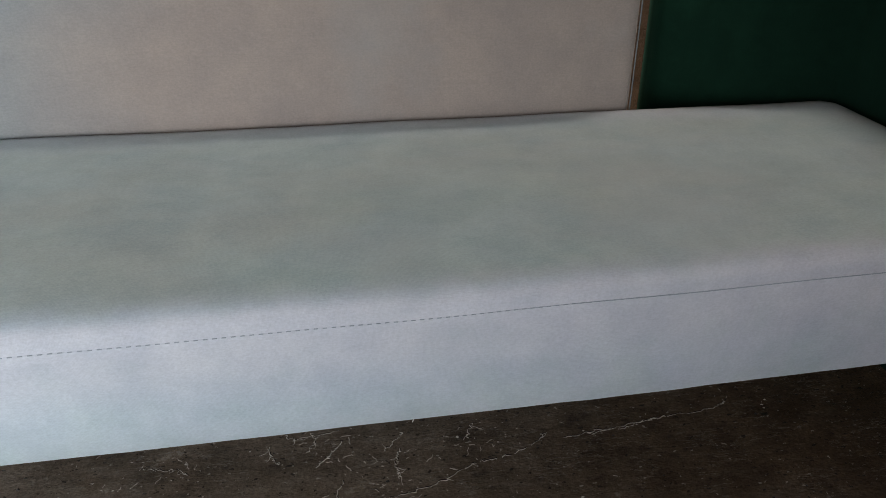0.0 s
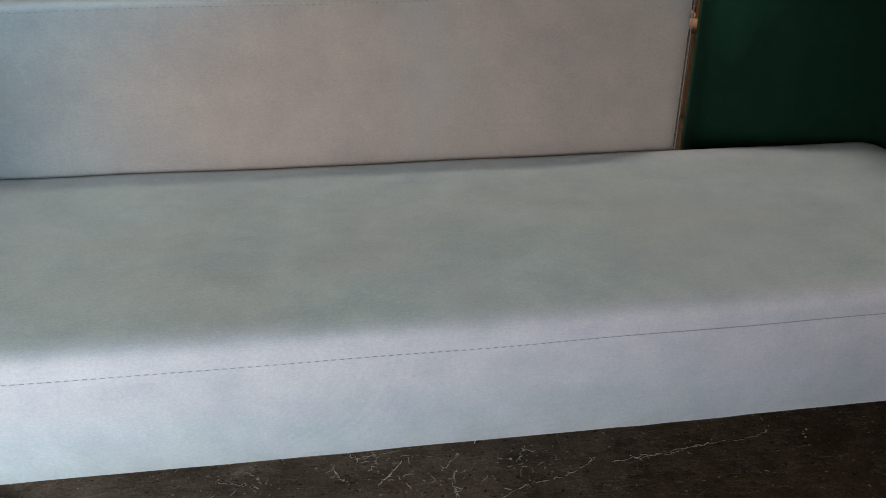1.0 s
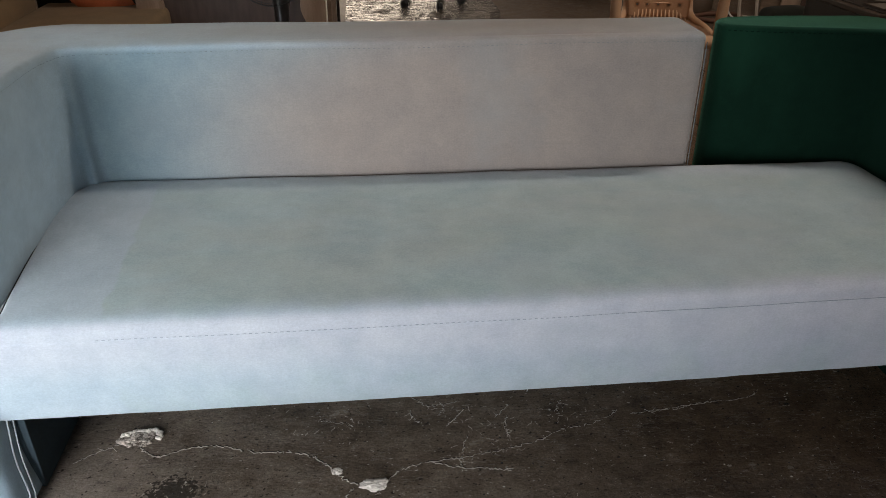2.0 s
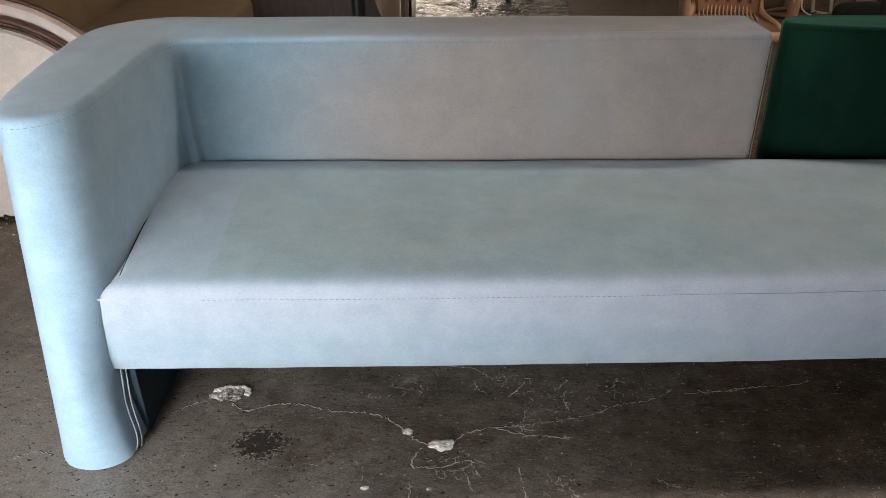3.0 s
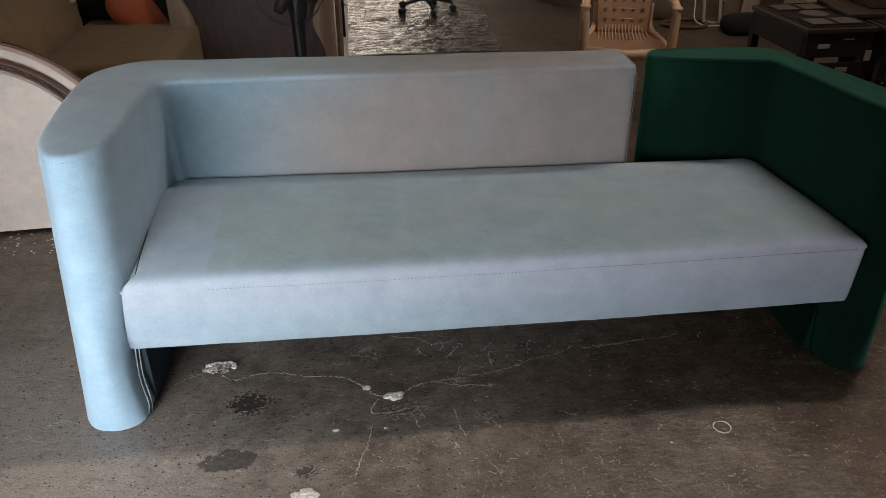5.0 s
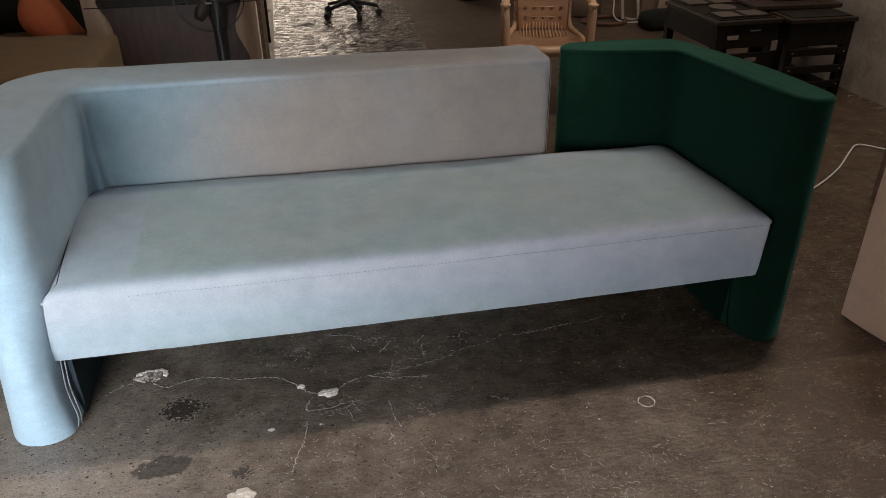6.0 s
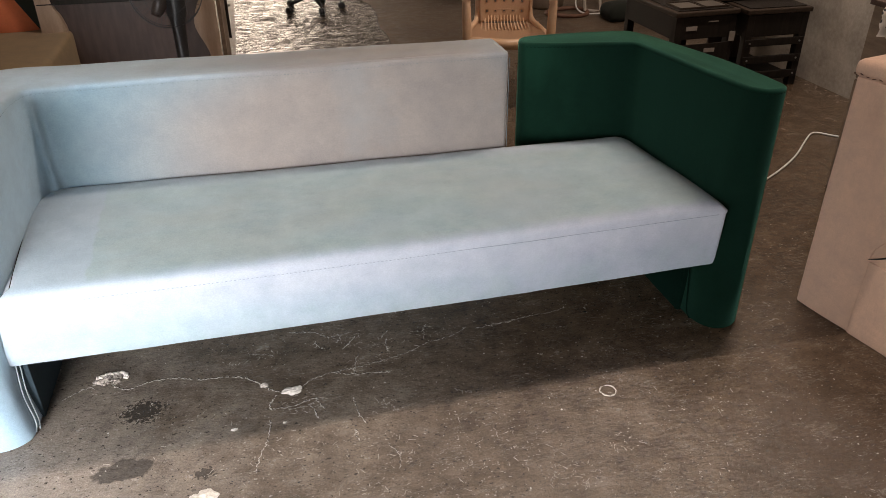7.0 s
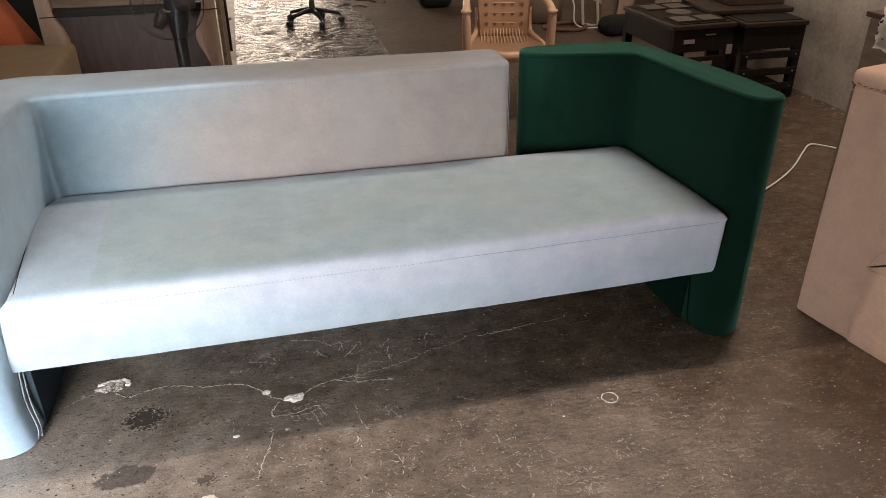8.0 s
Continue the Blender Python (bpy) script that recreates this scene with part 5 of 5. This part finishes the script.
def floral_bundle():
    t = thing("crate", pose(3.328, 0.37, 0, 0, 0, 0), "tall brown plywood crate", "crate")
    part("side", boxed((0, 0, 0), (0.45, 0.5, 0.52), 0.006), M_SLAT, t)
    part("upper_side", boxed((0.002, 0.0, 0.524), (0.448, 0.5, 0.84), 0.006), M_SLAT, t)
    part("cap", boxed((-0.015, -0.01, 0.842), (0.465, 0.51, 0.865), 0.004), M_BROWNBOARD, t)
    cloth = bmesh.new()
    rows = []
    for j in range(13):
        row = []
        for i in range(11):
            u, w = i / 10, j / 12
            row.append(cloth.verts.new((-0.022 + 0.018 * noise.noise((u * 5, w * 4, 2)) - 0.01 * w, 0.05 + 0.36 * u, 0.90 - 0.17 * w + 0.03 * noise.noise((u * 4, 3, w)))))
        rows.append(row)
    for A, B in zip(rows, rows[1:]):
        for a, b, c, d in zip(A, A[1:], B[1:], B):
            cloth.faces.new((a, b, c, d))
    bmesh.ops.solidify(cloth, geom=list(cloth.faces), thickness=0.004)
    ob = part("printed_cloth", cloth, M_PRINT, None, "", True)
    ob.matrix_world = pose(3.328, 0.37, 0, 0, 0, 0)
    tagged(ob, "white cloth with a small dark flower print hung over the crate", "cloth")


def print_material():
    m, nt, b = material("white cloth with dark flower print")
    v = nt.nodes.new("ShaderNodeTexVoronoi")
    v.inputs["Scale"].default_value = 28.0
    nt.links.new(coords(nt), v.inputs["Vector"])
    f = math_node(nt, "ADD", v.outputs["Distance"], math_node(nt, "MULTIPLY", noise_tex(nt, coords(nt), 70.0), 0.35))
    c, _ = ramp(nt, f, (0.03, 0.028, 0.03), (0.6, 0.52, 0.46), 0.42, 0.47)
    nt.links.new(c, b.inputs["Base Color"])
    b.inputs["Roughness"].default_value = 0.9
    return m


M_PRINT = print_material()
floral_bundle()

# the white cable on the floor
cable = tube(bmesh.new(), spline([(2.62, 0.86, 0.006), (2.95, 0.93, 0.006), (3.146, 1.02, 0.006), (3.38, 1.18, 0.006), (3.58, 1.36, 0.006), (3.68, 1.445, 0.006), (3.73, 1.445, 0.006), (3.80, 1.37, 0.006), (3.95, 1.25, 0.006)], 8), 0.005, 8)
tagged(part("cable", cable, M_WHITECABLE, None, "", True), "white cable lying loose on the concrete", "cable")

# scrap by the far wall
bm = lathe(bmesh.new(), [(0.16, 0), (0.19, 0.02), (0.20, 0.28), (0.205, 0.40), (0.19, 0.41), (0.185, 0.39), (0.17, 0.03), (0.05, 0.028)], (0, 0, 0), 28)
drum = part("drum", bm, M_PAIL, None, "", True)
drum.matrix_world = pose(3.42, 4.95, 0)
tagged(drum, "faded brown plastic drum standing on the concrete", "drum")
bm = bmesh.new()
tube(bm, [(0.19 * math.cos(a), 0.15 * math.sin(a), 0.018 + 0.006 * math.sin(2 * a)) for a in [2 * math.pi * k / 40 for k in range(40)]], 0.018, 8, True)
hoop = part("hoop", bm, M_RUST, None, "", True)
hoop.matrix_world = pose(3.50, 4.55, 0)
tagged(hoop, "rust-brown hoop lying on the concrete", "hoop")
fr = thing("leaning_frame", pose(3.78, 4.58, 0, -18, 12, 25), "chipped white frame leaning against boards", "frame")
for lo, hi in (((-0.13, 0, 0), (-0.11, 0.02, 0.32)), ((0.09, 0, 0), (0.11, 0.02, 0.32)), ((-0.11, 0.001, 0.0), (0.09, 0.019, 0.02)), ((-0.11, 0.001, 0.30), (0.09, 0.019, 0.32))):
    part("bar", boxed(lo, hi, 0.003), M_WHITEFRAME, fr)
for k, (x, y, rz, h, mat) in enumerate(((3.96, 4.62, 10, 0.75, M_SLAT), (4.06, 4.50, -6, 0.9, M_PALEWOOD), (4.14, 4.36, -14, 0.8, M_BROWNBOARD))):
    b = part("board", boxed((-0.09, 0, 0), (0.09, 0.02, h), 0.003), mat)
    b.matrix_world = pose(x, y, 0, -8, 8, rz)
    tagged(b, "rough timber board leaning near the wall", "board", "leaning boards")
sack = cushion_block((3.72, 4.12, 0.0), (4.12, 4.38, 0.13), 0.05, 0.03)
tagged(part("sack", sack, M_DARKCLOTH, None, "", True), "flat black sack lying on the concrete", "sack")
heap = cushion_block((2.42, 5.72, 0.0), (2.78, 6.05, 0.30), 0.09, 0.04)
tagged(part("bundle", heap, M_DARKCLOTH, None, "", True), "dark tied bundle standing on the concrete", "bundle")
bm = tube(bmesh.new(), spline([(3.60, 4.75, 0.30), (3.62, 4.66, 0.18), (3.60, 4.58, 0.05), (3.66, 4.50, 0.008), (3.80, 4.47, 0.008)], 6), 0.007, 7)
tagged(part("hose", bm, M_WHITECABLE, None, "", True), "pale hose hanging down to the concrete", "hose")
bm = bmesh.new()
rnd = random.Random(8)
for _ in range(26):
    p = Vector((rnd.uniform(1.5, 2.9), rnd.uniform(6.0, 7.4), 0.006))
    a, l = rnd.uniform(0, 3.14), rnd.uniform(0.08, 0.28)
    tube(bm, [p, p + Vector((math.cos(a) * l / 2, math.sin(a) * l / 2, rnd.uniform(0, 0.02))), p + Vector((math.cos(a + 0.3) * l, math.sin(a + 0.3) * l, 0))], rnd.uniform(0.004, 0.009), 5)
tagged(part("offcuts", bm, M_BROWNBOARD), "dark thin offcuts scattered on the far concrete", "offcuts", kind="stuff")

# crinkled plastic film on the floor by the back door
bm = bmesh.new()
nx, ny = 70, 150
rows = []
for j in range(ny + 1):
    row = []
    for i in range(nx + 1):
        x, y = 0.60 + 1.2 * i / nx, 3.9 + 4.6 * j / ny
        x += 0.10 * i / nx * noise.noise((y * 1.3, 4.0, i * 0.01)) + (0.25 * max(0, noise.noise((y * 0.9, 1.0, 0))) if i == nx else 0)
        z = 0.006 + 0.014 * max(0, noise.noise((x * 5, y * 17, 1))) + 0.010 * max(0, noise.noise((x * 12, y * 36, 5)))
        row.append(bm.verts.new((x, y, z)))
    rows.append(row)
for A, B in zip(rows, rows[1:]):
    for a, b, c, d in zip(A, A[1:], B[1:], B):
        bm.faces.new((a, b, c, d))
tagged(part("plastic_film", bm, M_FILM, None, "", True), "crinkled wet plastic film lying on the concrete", "plastic film")
